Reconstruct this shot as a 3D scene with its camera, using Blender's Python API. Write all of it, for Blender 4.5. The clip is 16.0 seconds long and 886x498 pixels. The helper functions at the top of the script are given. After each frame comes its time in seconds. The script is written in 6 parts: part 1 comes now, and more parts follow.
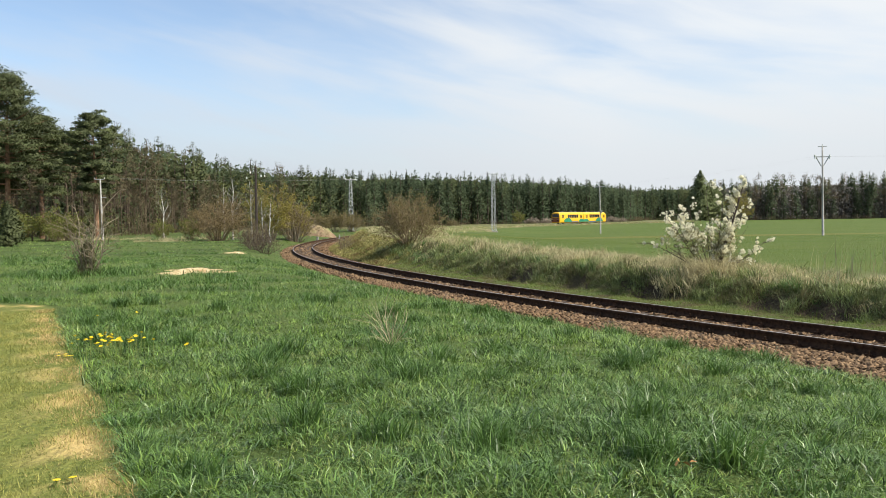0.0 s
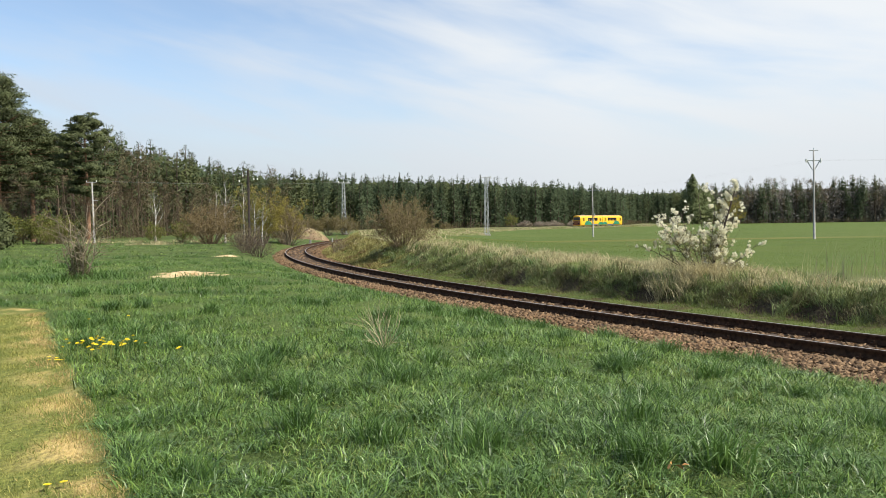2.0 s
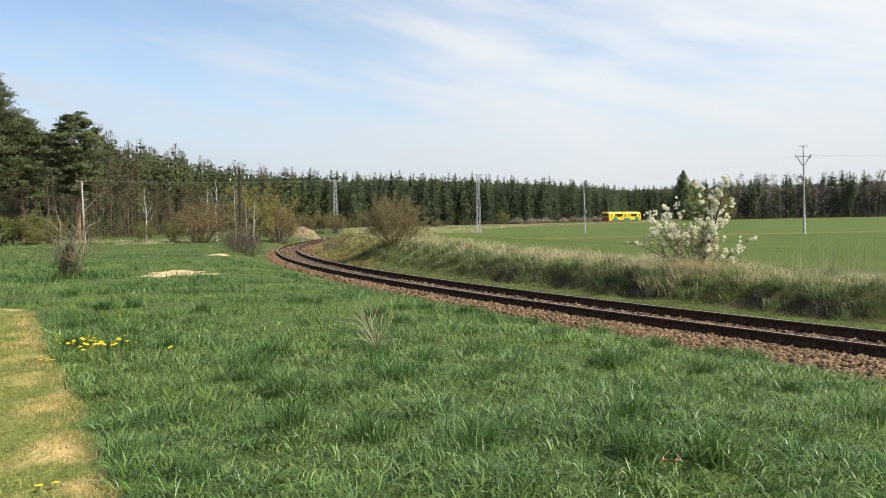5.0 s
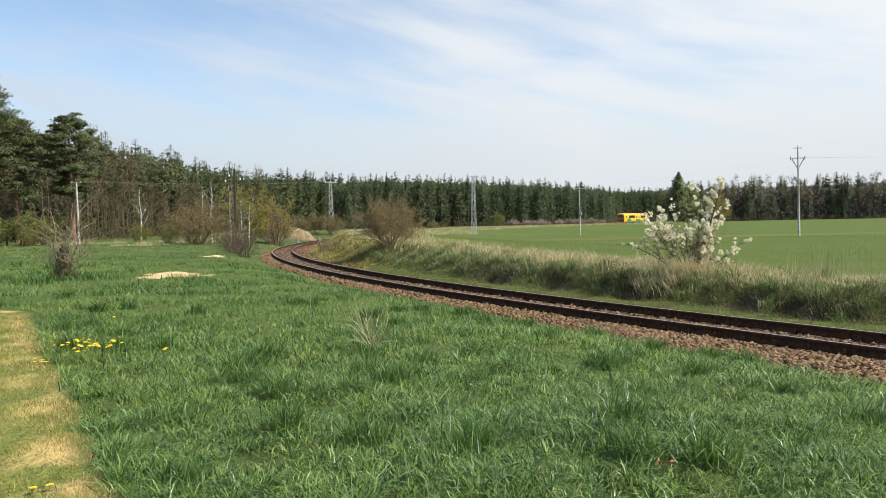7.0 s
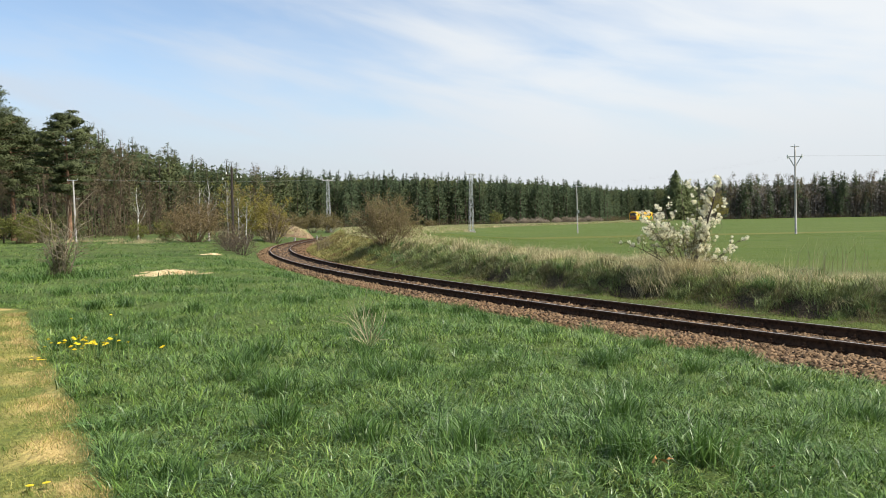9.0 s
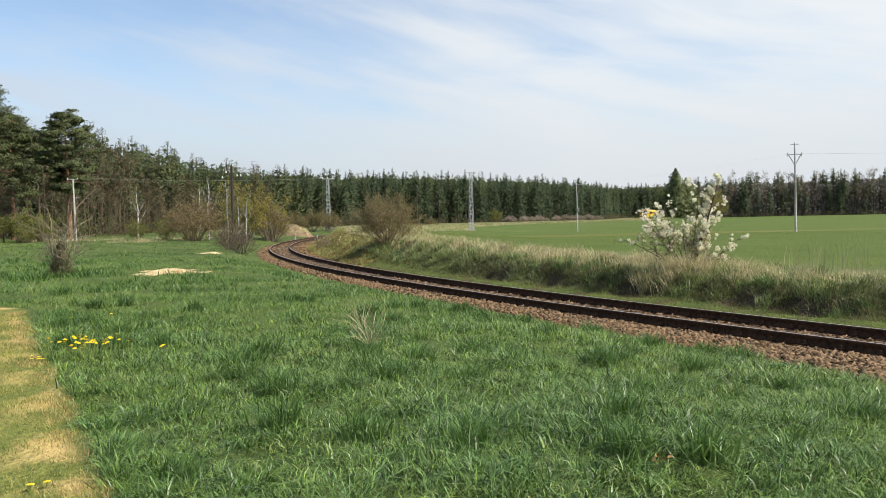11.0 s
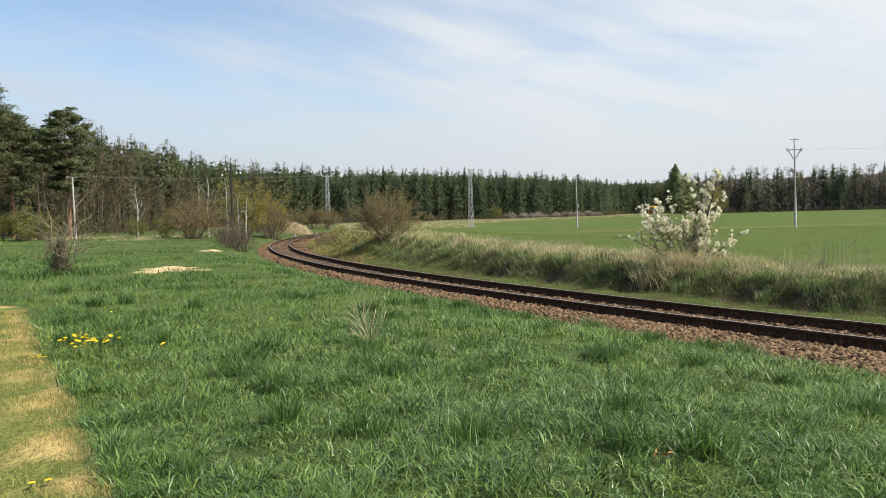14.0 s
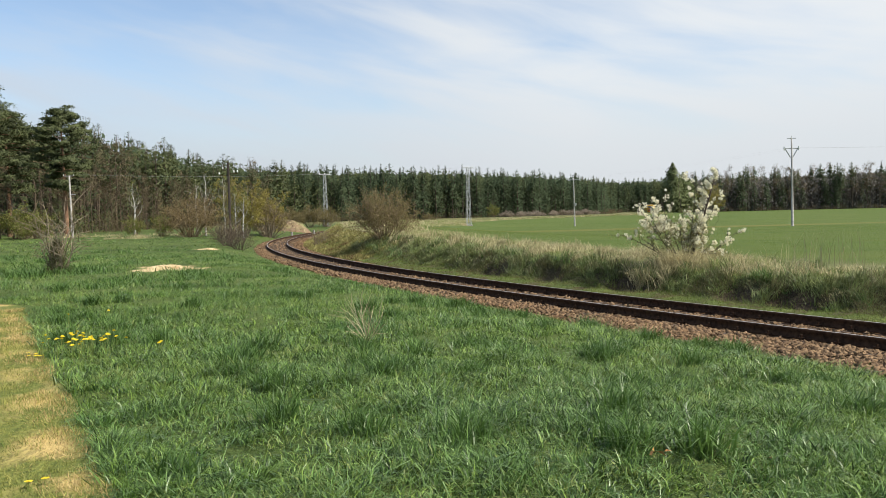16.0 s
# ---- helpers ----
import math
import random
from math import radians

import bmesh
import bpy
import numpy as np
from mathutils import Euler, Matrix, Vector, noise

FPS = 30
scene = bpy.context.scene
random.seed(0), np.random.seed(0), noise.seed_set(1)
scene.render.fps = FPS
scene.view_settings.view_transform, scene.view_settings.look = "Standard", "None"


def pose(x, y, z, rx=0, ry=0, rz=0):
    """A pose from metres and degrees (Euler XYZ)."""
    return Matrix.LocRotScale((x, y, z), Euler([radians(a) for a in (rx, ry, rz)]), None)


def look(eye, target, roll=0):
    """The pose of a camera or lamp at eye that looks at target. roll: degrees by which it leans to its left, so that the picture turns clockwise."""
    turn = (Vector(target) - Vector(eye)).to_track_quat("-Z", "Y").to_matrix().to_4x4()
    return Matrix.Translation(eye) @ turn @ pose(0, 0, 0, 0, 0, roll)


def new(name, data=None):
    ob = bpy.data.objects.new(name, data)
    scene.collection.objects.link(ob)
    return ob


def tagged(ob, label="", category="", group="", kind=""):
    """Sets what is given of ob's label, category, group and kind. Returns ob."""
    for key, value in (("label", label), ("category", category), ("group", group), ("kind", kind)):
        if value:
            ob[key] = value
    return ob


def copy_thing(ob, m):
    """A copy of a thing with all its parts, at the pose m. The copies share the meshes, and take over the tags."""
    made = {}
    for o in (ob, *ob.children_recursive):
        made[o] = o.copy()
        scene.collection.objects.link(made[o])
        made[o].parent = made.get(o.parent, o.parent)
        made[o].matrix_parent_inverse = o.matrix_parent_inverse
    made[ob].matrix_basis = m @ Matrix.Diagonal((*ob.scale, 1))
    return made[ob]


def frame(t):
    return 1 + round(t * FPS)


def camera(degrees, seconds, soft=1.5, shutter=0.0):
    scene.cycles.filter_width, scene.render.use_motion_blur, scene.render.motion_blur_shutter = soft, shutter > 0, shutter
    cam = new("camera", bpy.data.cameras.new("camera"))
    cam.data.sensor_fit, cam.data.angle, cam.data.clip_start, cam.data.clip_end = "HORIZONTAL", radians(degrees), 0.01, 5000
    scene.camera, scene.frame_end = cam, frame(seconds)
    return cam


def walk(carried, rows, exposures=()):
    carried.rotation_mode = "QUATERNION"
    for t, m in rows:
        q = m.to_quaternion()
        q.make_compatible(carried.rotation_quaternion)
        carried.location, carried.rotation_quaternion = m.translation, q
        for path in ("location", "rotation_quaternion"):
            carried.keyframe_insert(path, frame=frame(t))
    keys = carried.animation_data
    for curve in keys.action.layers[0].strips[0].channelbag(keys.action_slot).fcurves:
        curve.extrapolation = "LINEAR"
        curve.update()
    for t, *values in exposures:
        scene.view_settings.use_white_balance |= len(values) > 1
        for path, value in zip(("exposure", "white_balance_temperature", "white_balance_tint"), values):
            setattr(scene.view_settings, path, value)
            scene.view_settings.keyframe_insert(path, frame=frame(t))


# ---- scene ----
cam = camera(59.56, 16.0, soft=0.82)
walk(cam, [
    (0, pose(0, 0, 1.6, 87.868, 0.799, -0.030)),
    (0.5, pose(0, 0, 1.6, 87.864, 0.786, -0.133)),
    (1, pose(0, 0, 1.6, 87.955, 0.672, -0.291)),
    (1.5, pose(0, 0, 1.6, 88.044, 0.690, -0.464)),
    (2, pose(0, 0, 1.6, 88.102, 0.765, -0.548)),
    (2.5, pose(0, 0, 1.6, 88.108, 0.887, -0.685)),
    (3, pose(0, 0, 1.6, 87.999, 1.009, -0.867)),
    (3.5, pose(0, 0, 1.6, 87.937, 1.053, -0.987)),
    (4, pose(0, 0, 1.6, 87.837, 1.109, -1.052)),
    (6.5, pose(0, 0, 1.6, 88.035, 1.045, -1.380)),
    (7, pose(0, 0, 1.6, 88.013, 1.072, -1.477)),
    (7.5, pose(0, 0, 1.6, 87.946, 1.016, -1.452)),
    (8, pose(0, 0, 1.6, 87.784, 1.038, -1.446)),
    (8.5, pose(0, 0, 1.6, 87.851, 0.974, -1.656)),
    (9, pose(0, 0, 1.6, 87.865, 1.027, -1.671)),
    (11.5, pose(0, 0, 1.6, 87.718, 1.139, -1.667)),
    (12, pose(0, 0, 1.6, 87.707, 1.175, -1.640)),
    (12.5, pose(0, 0, 1.6, 87.709, 1.211, -1.606)),
    (13, pose(0, 0, 1.6, 87.615, 1.277, -1.696)),
    (13.5, pose(0, 0, 1.6, 87.569, 1.328, -1.700)),
    (14, pose(0, 0, 1.6, 87.508, 1.341, -1.696)),
    (14.5, pose(0, 0, 1.6, 87.512, 1.348, -1.703)),
    (15, pose(0, 0, 1.6, 87.512, 1.342, -1.753)),
    (15.5, pose(0, 0, 1.6, 87.511, 1.341, -1.810)),
    (16, pose(0, 0, 1.6, 87.394, 1.310, -1.882)),
], [(0, 0.46), (8, 0.46), (12, 0.41), (16, 0.375)])

# ---------------------------------------------------------------- light
SUN_AZ, SUN_EL = 110.0, 47.0           # degrees to the right of straight ahead, and up
world = bpy.data.worlds.new("spring_sky")
scene.world = world
world.use_nodes = True


def build_sky():
    nt = world.node_tree
    n, l = nt.nodes, nt.links
    n.clear()
    out, bg = n.new("ShaderNodeOutputWorld"), n.new("ShaderNodeBackground")
    sky = n.new("ShaderNodeTexSky")
    sky.sky_type, sky.sun_disc = "NISHITA", False
    sky.sun_elevation, sky.sun_rotation = radians(SUN_EL), radians(SUN_AZ)
    sky.air_density, sky.dust_density, sky.ozone_density = 1.0, 0.6, 1.6
    co = n.new("ShaderNodeTexCoord")
    mp = n.new("ShaderNodeMapping")
    tilt = n.new("ShaderNodeMapping")
    tilt.inputs["Rotation"].default_value = (0.0, radians(-13), 0.0)
    l.new(co.outputs["Generated"], tilt.inputs["Vector"])
    mp.inputs["Scale"].default_value = (1.0, 1.0, 5.0)
    mp.inputs["Location"].default_value = (0.35, 0.1, 0.62)
    big, fine = n.new("ShaderNodeTexNoise"), n.new("ShaderNodeTexNoise")
    big.inputs["Scale"].default_value, big.inputs["Detail"].default_value = 1.5, 3.0
    fine.inputs["Scale"].default_value, fine.inputs["Detail"].default_value = 5.0, 6.0
    fine.inputs["Distortion"].default_value = 0.4
    l.new(tilt.outputs[0], mp.inputs["Vector"])
    l.new(mp.outputs[0], big.inputs["Vector"])
    l.new(mp.outputs[0], fine.inputs["Vector"])
    both = n.new("ShaderNodeMix")
    both.inputs["Factor"].default_value = 0.35
    l.new(big.outputs["Fac"], both.inputs["A"])
    l.new(fine.outputs["Fac"], both.inputs["B"])
    ramp = n.new("ShaderNodeMapRange")
    ramp.interpolation_type = "SMOOTHSTEP"
    ramp.inputs["From Min"].default_value, ramp.inputs["From Max"].default_value = 0.33, 0.62
    side = n.new("ShaderNodeSeparateXYZ")
    l.new(co.outputs["Generated"], side.inputs[0])
    more = n.new("ShaderNodeMath")
    more.operation = "MULTIPLY_ADD"
    more.inputs[1].default_value = 0.30
    l.new(side.outputs["X"], more.inputs[0])
    l.new(both.outputs["Result"], more.inputs[2])
    l.new(more.outputs[0], ramp.inputs["Value"])
    # thin haze towards the horizon
    sep = n.new("ShaderNodeSeparateXYZ")
    l.new(co.outputs["Generated"], sep.inputs[0])
    haze = n.new("ShaderNodeMapRange")
    haze.interpolation_type = "SMOOTHSTEP"
    haze.inputs["From Min"].default_value, haze.inputs["From Max"].default_value = 0.0, 0.22
    haze.inputs["To Min"].default_value, haze.inputs["To Max"].default_value = 1.0, 0.10
    l.new(sep.outputs["Z"], haze.inputs["Value"])
    keep = n.new("ShaderNodeMath")
    keep.operation = "MULTIPLY"
    thin = n.new("ShaderNodeMapRange")
    thin.interpolation_type = "SMOOTHSTEP"
    thin.inputs["From Min"].default_value, thin.inputs["From Max"].default_value = 0.34, 0.75
    thin.inputs["To Min"].default_value, thin.inputs["To Max"].default_value = 0.94, 0.30
    l.new(sep.outputs["Z"], thin.inputs["Value"])
    l.new(thin.outputs[0], keep.inputs[1])
    l.new(ramp.outputs[0], keep.inputs[0])
    mix = n.new("ShaderNodeMix")
    mix.data_type = "RGBA"
    white = n.new("ShaderNodeMix")
    white.data_type = "RGBA"
    white.inputs["A"].default_value, white.inputs["B"].default_value = (3.35, 3.65, 4.05, 1), (4.4, 4.55, 4.65, 1)
    turn = n.new("ShaderNodeMapRange")
    turn.inputs["From Min"].default_value, turn.inputs["From Max"].default_value = -0.45, 0.2
    l.new(side.outputs["X"], turn.inputs["Value"])
    l.new(turn.outputs[0], white.inputs["Factor"])
    l.new(white.outputs["Result"], mix.inputs["B"])
    l.new(keep.outputs[0], mix.inputs["Factor"])
    clear = n.new("ShaderNodeMix")
    clear.data_type, clear.blend_type = "RGBA", "MULTIPLY"
    clear.inputs["Factor"].default_value = 1.0
    clear.inputs["B"].default_value = (0.88, 0.88, 0.88, 1)
    l.new(sky.outputs[0], clear.inputs["A"])
    l.new(clear.outputs["Result"], mix.inputs["A"])
    low = n.new("ShaderNodeMix")
    low.data_type = "RGBA"
    low.inputs["A"].default_value, low.inputs["B"].default_value = (2.72, 3.02, 3.42, 1), (3.55, 3.75, 3.95, 1)
    l.new(turn.outputs[0], low.inputs["Factor"])
    veil = n.new("ShaderNodeMix")
    veil.data_type = "RGBA"
    l.new(haze.outputs[0], veil.inputs["Factor"])
    l.new(mix.outputs["Result"], veil.inputs["A"])
    l.new(low.outputs["Result"], veil.inputs["B"])
    l.new(veil.outputs["Result"], bg.inputs["Color"])
    bg.inputs["Strength"].default_value = 0.15
    l.new(bg.outputs[0], out.inputs["Surface"])


build_sky()
sun = new("sun", bpy.data.lights.new("sun", "SUN"))
sun.data.energy, sun.data.angle, sun.data.color = 5.0, radians(0.7), (1.0, 0.94, 0.84)
_az, _el = radians(SUN_AZ), radians(SUN_EL)
sun.matrix_world = look((90 * math.sin(_az) * math.cos(_el), 90 * math.cos(_az) * math.cos(_el), 90 * math.sin(_el)), (0, 0, 0))

# ---------------------------------------------------------------- materials


def material(name, dark, light, rough=0.8, scale=6.0, bump=0.0, bump_scale=40.0, island=0.0, per_object=0.0, metal=0.0,
             translucent=0.0, third=None, third_scale=0.6, spec=0.3):
    """Two colours mixed by noise; a third in large patches; island / per_object vary the value piece by piece."""
    m = bpy.data.materials.new(name)
    m.use_nodes = True
    nt = m.node_tree
    n, l = nt.nodes, nt.links
    b, out = n["Principled BSDF"], n["Material Output"]
    b.inputs["Roughness"].default_value, b.inputs["Metallic"].default_value = rough, metal
    b.inputs["Specular IOR Level"].default_value = spec
    geo, co = n.new("ShaderNodeNewGeometry"), n.new("ShaderNodeTexCoord")
    noi = n.new("ShaderNodeTexNoise")
    noi.inputs["Scale"].default_value, noi.inputs["Detail"].default_value = scale, 5.0
    l.new(co.outputs["Object"], noi.inputs["Vector"])
    ramp = n.new("ShaderNodeMapRange")
    ramp.inputs["From Min"].default_value, ramp.inputs["From Max"].default_value = 0.3, 0.7
    l.new(noi.outputs["Fac"], ramp.inputs["Value"])
    fac = ramp.outputs[0]
    if island or per_object:
        mixf = n.new("ShaderNodeMix")
        mixf.inputs["Factor"].default_value = island or per_object
        l.new(fac, mixf.inputs["A"])
        if island:
            l.new(geo.outputs["Random Per Island"], mixf.inputs["B"])
        else:
            l.new(n.new("ShaderNodeObjectInfo").outputs["Random"], mixf.inputs["B"])
        fac = mixf.outputs["Result"]
    mix = n.new("ShaderNodeMix")
    mix.data_type = "RGBA"
    mix.inputs["A"].default_value, mix.inputs["B"].default_value = (*dark, 1), (*light, 1)
    l.new(fac, mix.inputs["Factor"])
    col = mix.outputs["Result"]
    if third:
        n3 = n.new("ShaderNodeTexNoise")
        n3.inputs["Scale"].default_value, n3.inputs["Detail"].default_value = third_scale, 3.0
        l.new(co.outputs["Object"], n3.inputs["Vector"])
        r3 = n.new("ShaderNodeMapRange")
        r3.inputs["From Min"].default_value, r3.inputs["From Max"].default_value = 0.48, 0.68
        l.new(n3.outputs["Fac"], r3.inputs["Value"])
        m3 = n.new("ShaderNodeMix")
        m3.data_type = "RGBA"
        m3.inputs["B"].default_value = (*third, 1)
        l.new(r3.outputs[0], m3.inputs["Factor"])
        l.new(col, m3.inputs["A"])
        col = m3.outputs["Result"]
    l.new(col, b.inputs["Base Color"])
    if bump:
        bn, bt = n.new("ShaderNodeBump"), n.new("ShaderNodeTexNoise")
        bt.inputs["Scale"].default_value, bt.inputs["Detail"].default_value = bump_scale, 4.0
        bn.inputs["Strength"].default_value, bn.inputs["Distance"].default_value = bump, 0.03
        l.new(co.outputs["Object"], bt.inputs["Vector"])
        l.new(bt.outputs["Fac"], bn.inputs["Height"])
        l.new(bn.outputs[0], b.inputs["Normal"])
    if translucent:
        tr, ms = n.new("ShaderNodeBsdfTranslucent"), n.new("ShaderNodeMixShader")
        ms.inputs[0].default_value = translucent
        l.new(col, tr.inputs["Color"])
        l.new(b.outputs[0], ms.inputs[1])
        l.new(tr.outputs[0], ms.inputs[2])
        l.new(ms.outputs[0], out.inputs["Surface"])
    return m


GRASS = material("meadow_grass", (0.013, 0.036, 0.006), (0.270, 0.405, 0.076), 0.42, 3.6, island=0.9, translucent=0.14, third=(0.078, 0.162, 0.032), third_scale=0.6, spec=0.42)
GRASS_LUSH = material("lush_grass", (0.009, 0.030, 0.007), (0.205, 0.345, 0.092), 0.40, 3.0, island=0.9, translucent=0.12, spec=0.45)
GRASS_DARK = material("tuft_grass", (0.028, 0.070, 0.014), (0.15, 0.26, 0.060), 0.4, 3.0, island=0.6, translucent=0.3, spec=0.4)
GRASS_PALE = material("pale_grass", (0.14, 0.19, 0.040), (0.36, 0.41, 0.145), 0.45, 2.2, island=0.6, translucent=0.35, spec=0.35)
GRASS_MOWN = material("mown_grass", (0.080, 0.110, 0.018), (0.52, 0.48, 0.14), 0.6, 2.5, island=0.65, translucent=0.25, third=(0.15, 0.20, 0.045), third_scale=2.2)
GRASS_DRY = material("dry_grass", (0.27, 0.24, 0.12), (0.66, 0.58, 0.34), 0.7, 1.0, island=0.7, translucent=0.3)
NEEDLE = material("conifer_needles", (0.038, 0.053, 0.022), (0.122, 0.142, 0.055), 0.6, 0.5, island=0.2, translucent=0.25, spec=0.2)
# needles of the distant trees: distance haze is put into the paler colour
NEEDLE_HAZY = material("hazy_conifer_needles", (0.068, 0.100, 0.058), (0.118, 0.152, 0.084), 0.8, 0.5, island=0.12, translucent=0.55, third=(0.132, 0.148, 0.064), third_scale=0.06, spec=0.05)
PINE_BARK = material("pine_bark", (0.13, 0.070, 0.042), (0.31, 0.185, 0.115), 0.9, 3.0, bump=0.5, bump_scale=12)
DARK_BARK = material("dark_bark", (0.045, 0.034, 0.026), (0.13, 0.10, 0.078), 0.9, 5.0, bump=0.4, bump_scale=20)
BARE_BARK = material("brown_grey_bark", (0.048, 0.036, 0.025), (0.14, 0.108, 0.074), 0.9, 5.0)
BIRCH_BARK = material("birch_bark", (0.34, 0.32, 0.28), (0.70, 0.68, 0.62), 0.7, 4.0, third=(0.06, 0.05, 0.045), third_scale=3.5)
TWIG = material("brown_twigs", (0.115, 0.085, 0.05), (0.28, 0.215, 0.125), 0.85, 2.0, island=0.6)
TWIG_GREY = material("grey_twigs", (0.13, 0.105, 0.075), (0.32, 0.27, 0.19), 0.85, 2.0, island=0.6)
BUD_BROWN = material("brown_buds", (0.13, 0.092, 0.042), (0.29, 0.22, 0.10), 0.7, 1.5, island=0.7, translucent=0.35)
TWIG_HAZE = material("fine_grey_twigs", (0.10, 0.079, 0.045), (0.225, 0.178, 0.105), 0.8, 0.3, island=0.5, translucent=0.4, third=(0.115, 0.115, 0.05), third_scale=0.08)
# twigs of the distant wood, greyed and lightened in colour to stand for haze
TWIG_FAR_HAZY = material("hazy_far_twigs", (0.15, 0.142, 0.128), (0.235, 0.222, 0.20), 0.8, 0.3, island=0.4, translucent=0.4)
BUD_GREEN = material("young_leaves", (0.085, 0.11, 0.022), (0.23, 0.23, 0.055), 0.6, 1.5, island=0.7, translucent=0.35)
BUD_PALE = material("pale_green_buds", (0.17, 0.16, 0.07), (0.36, 0.34, 0.16), 0.7, 1.5, island=0.7, translucent=0.35)
BUD_GOLD = material("golden_catkins", (0.17, 0.15, 0.03), (0.36, 0.31, 0.07), 0.6, 1.5, island=0.7, translucent=0.35)
PETAL = material("white_petals", (0.84, 0.80, 0.60), (0.94, 0.92, 0.79), 0.6, 8.0, island=0.6, translucent=0.42)
YELLOW_PETAL = material("dandelion_yellow", (0.80, 0.56, 0.01), (0.88, 0.74, 0.04), 0.6, 30.0, island=0.5, translucent=0.2)
RAIL_RUST = material("rusty_steel", (0.028, 0.016, 0.010), (0.085, 0.047, 0.027), 0.85, 14.0, bump=0.25, bump_scale=90, spec=0.1)
RAIL_TOP = material("worn_steel", (0.34, 0.31, 0.28), (0.55, 0.52, 0.49), 0.45, 30.0, metal=0.8)
SLEEPER = material("weathered_timber", (0.045, 0.032, 0.024), (0.13, 0.095, 0.07), 0.9, 9.0, bump=0.5, bump_scale=40, per_object=0.4)
STONE = material("rusty_ballast", (0.030, 0.018, 0.010), (0.305, 0.202, 0.115), 0.9, 3.0, bump=0.3, bump_scale=60, island=0.85, third=(0.20, 0.125, 0.068), third_scale=0.5, spec=0.15)
STONE_ONE = material("ballast_stone", (0.030, 0.018, 0.010), (0.305, 0.202, 0.115), 0.9, 12.0, bump=0.3, bump_scale=60, per_object=0.85, spec=0.15)
BALLAST_BED = material("ballast_bed", (0.052, 0.027, 0.013), (0.215, 0.122, 0.058), 0.95, 26.0, bump=1.0, bump_scale=30, third=(0.14, 0.085, 0.045), third_scale=0.3, spec=0.1)
CONCRETE = material("grey_concrete", (0.21, 0.205, 0.19), (0.38, 0.37, 0.345), 0.85, 3.0, bump=0.15)
GALVANISED = material("galvanised_steel", (0.32, 0.335, 0.34), (0.52, 0.535, 0.54), 0.55, 5.0, metal=0.2)
TARRED = material("tarred_wood", (0.012, 0.009, 0.007), (0.032, 0.023, 0.018), 0.85, 6.0, bump=0.3)
CERAMIC = material("white_ceramic", (0.68, 0.68, 0.66), (0.80, 0.80, 0.79), 0.25, 5.0)
CABLE = material("aluminium_cable", (0.25, 0.25, 0.25), (0.38, 0.38, 0.38), 0.5, 5.0, metal=0.4)
SAND = material("dry_sand", (0.40, 0.27, 0.13), (0.66, 0.52, 0.31), 0.95, 4.0, bump=1.0, bump_scale=14, third=(0.27, 0.22, 0.09), third_scale=1.6)
MOUND = material("reddish_soil", (0.13, 0.088, 0.052), (0.25, 0.175, 0.11), 0.95, 1.4, bump=0.7, bump_scale=6, third=(0.20, 0.19, 0.08), third_scale=0.9)
TRAIN_YELLOW = material("yellow_paint", (0.74, 0.40, 0.012), (0.82, 0.47, 0.018), 0.4, 1.0, spec=0.5)
TRAIN_GREEN = material("green_paint", (0.015, 0.17, 0.09), (0.025, 0.24, 0.13), 0.35, 1.0, spec=0.5)
TRAIN_BLUE = material("blue_paint", (0.02, 0.10, 0.32), (0.03, 0.14, 0.40), 0.35, 1.0, spec=0.5)
TRAIN_GREY = material("grey_roof_paint", (0.20, 0.20, 0.20), (0.33, 0.33, 0.32), 0.6, 1.5)
TRAIN_RED = material("red_brown_paint", (0.20, 0.07, 0.035), (0.32, 0.12, 0.05), 0.5, 2.0)
TRAIN_SCREEN = material("tinted_windscreen", (0.07, 0.07, 0.075), (0.11, 0.11, 0.115), 0.08, 1.0, spec=0.8)
UNDERFRAME = material("black_underframe", (0.018, 0.016, 0.014), (0.06, 0.05, 0.045), 0.8, 3.0)
TRAIN_GLASS = material("dark_window_glass", (0.012, 0.014, 0.016), (0.03, 0.034, 0.038), 0.08, 1.0, spec=0.7)
LAMP_GLASS = material("lamp_glass", (0.5, 0.5, 0.46), (0.7, 0.7, 0.66), 0.15, 2.0, spec=0.7)


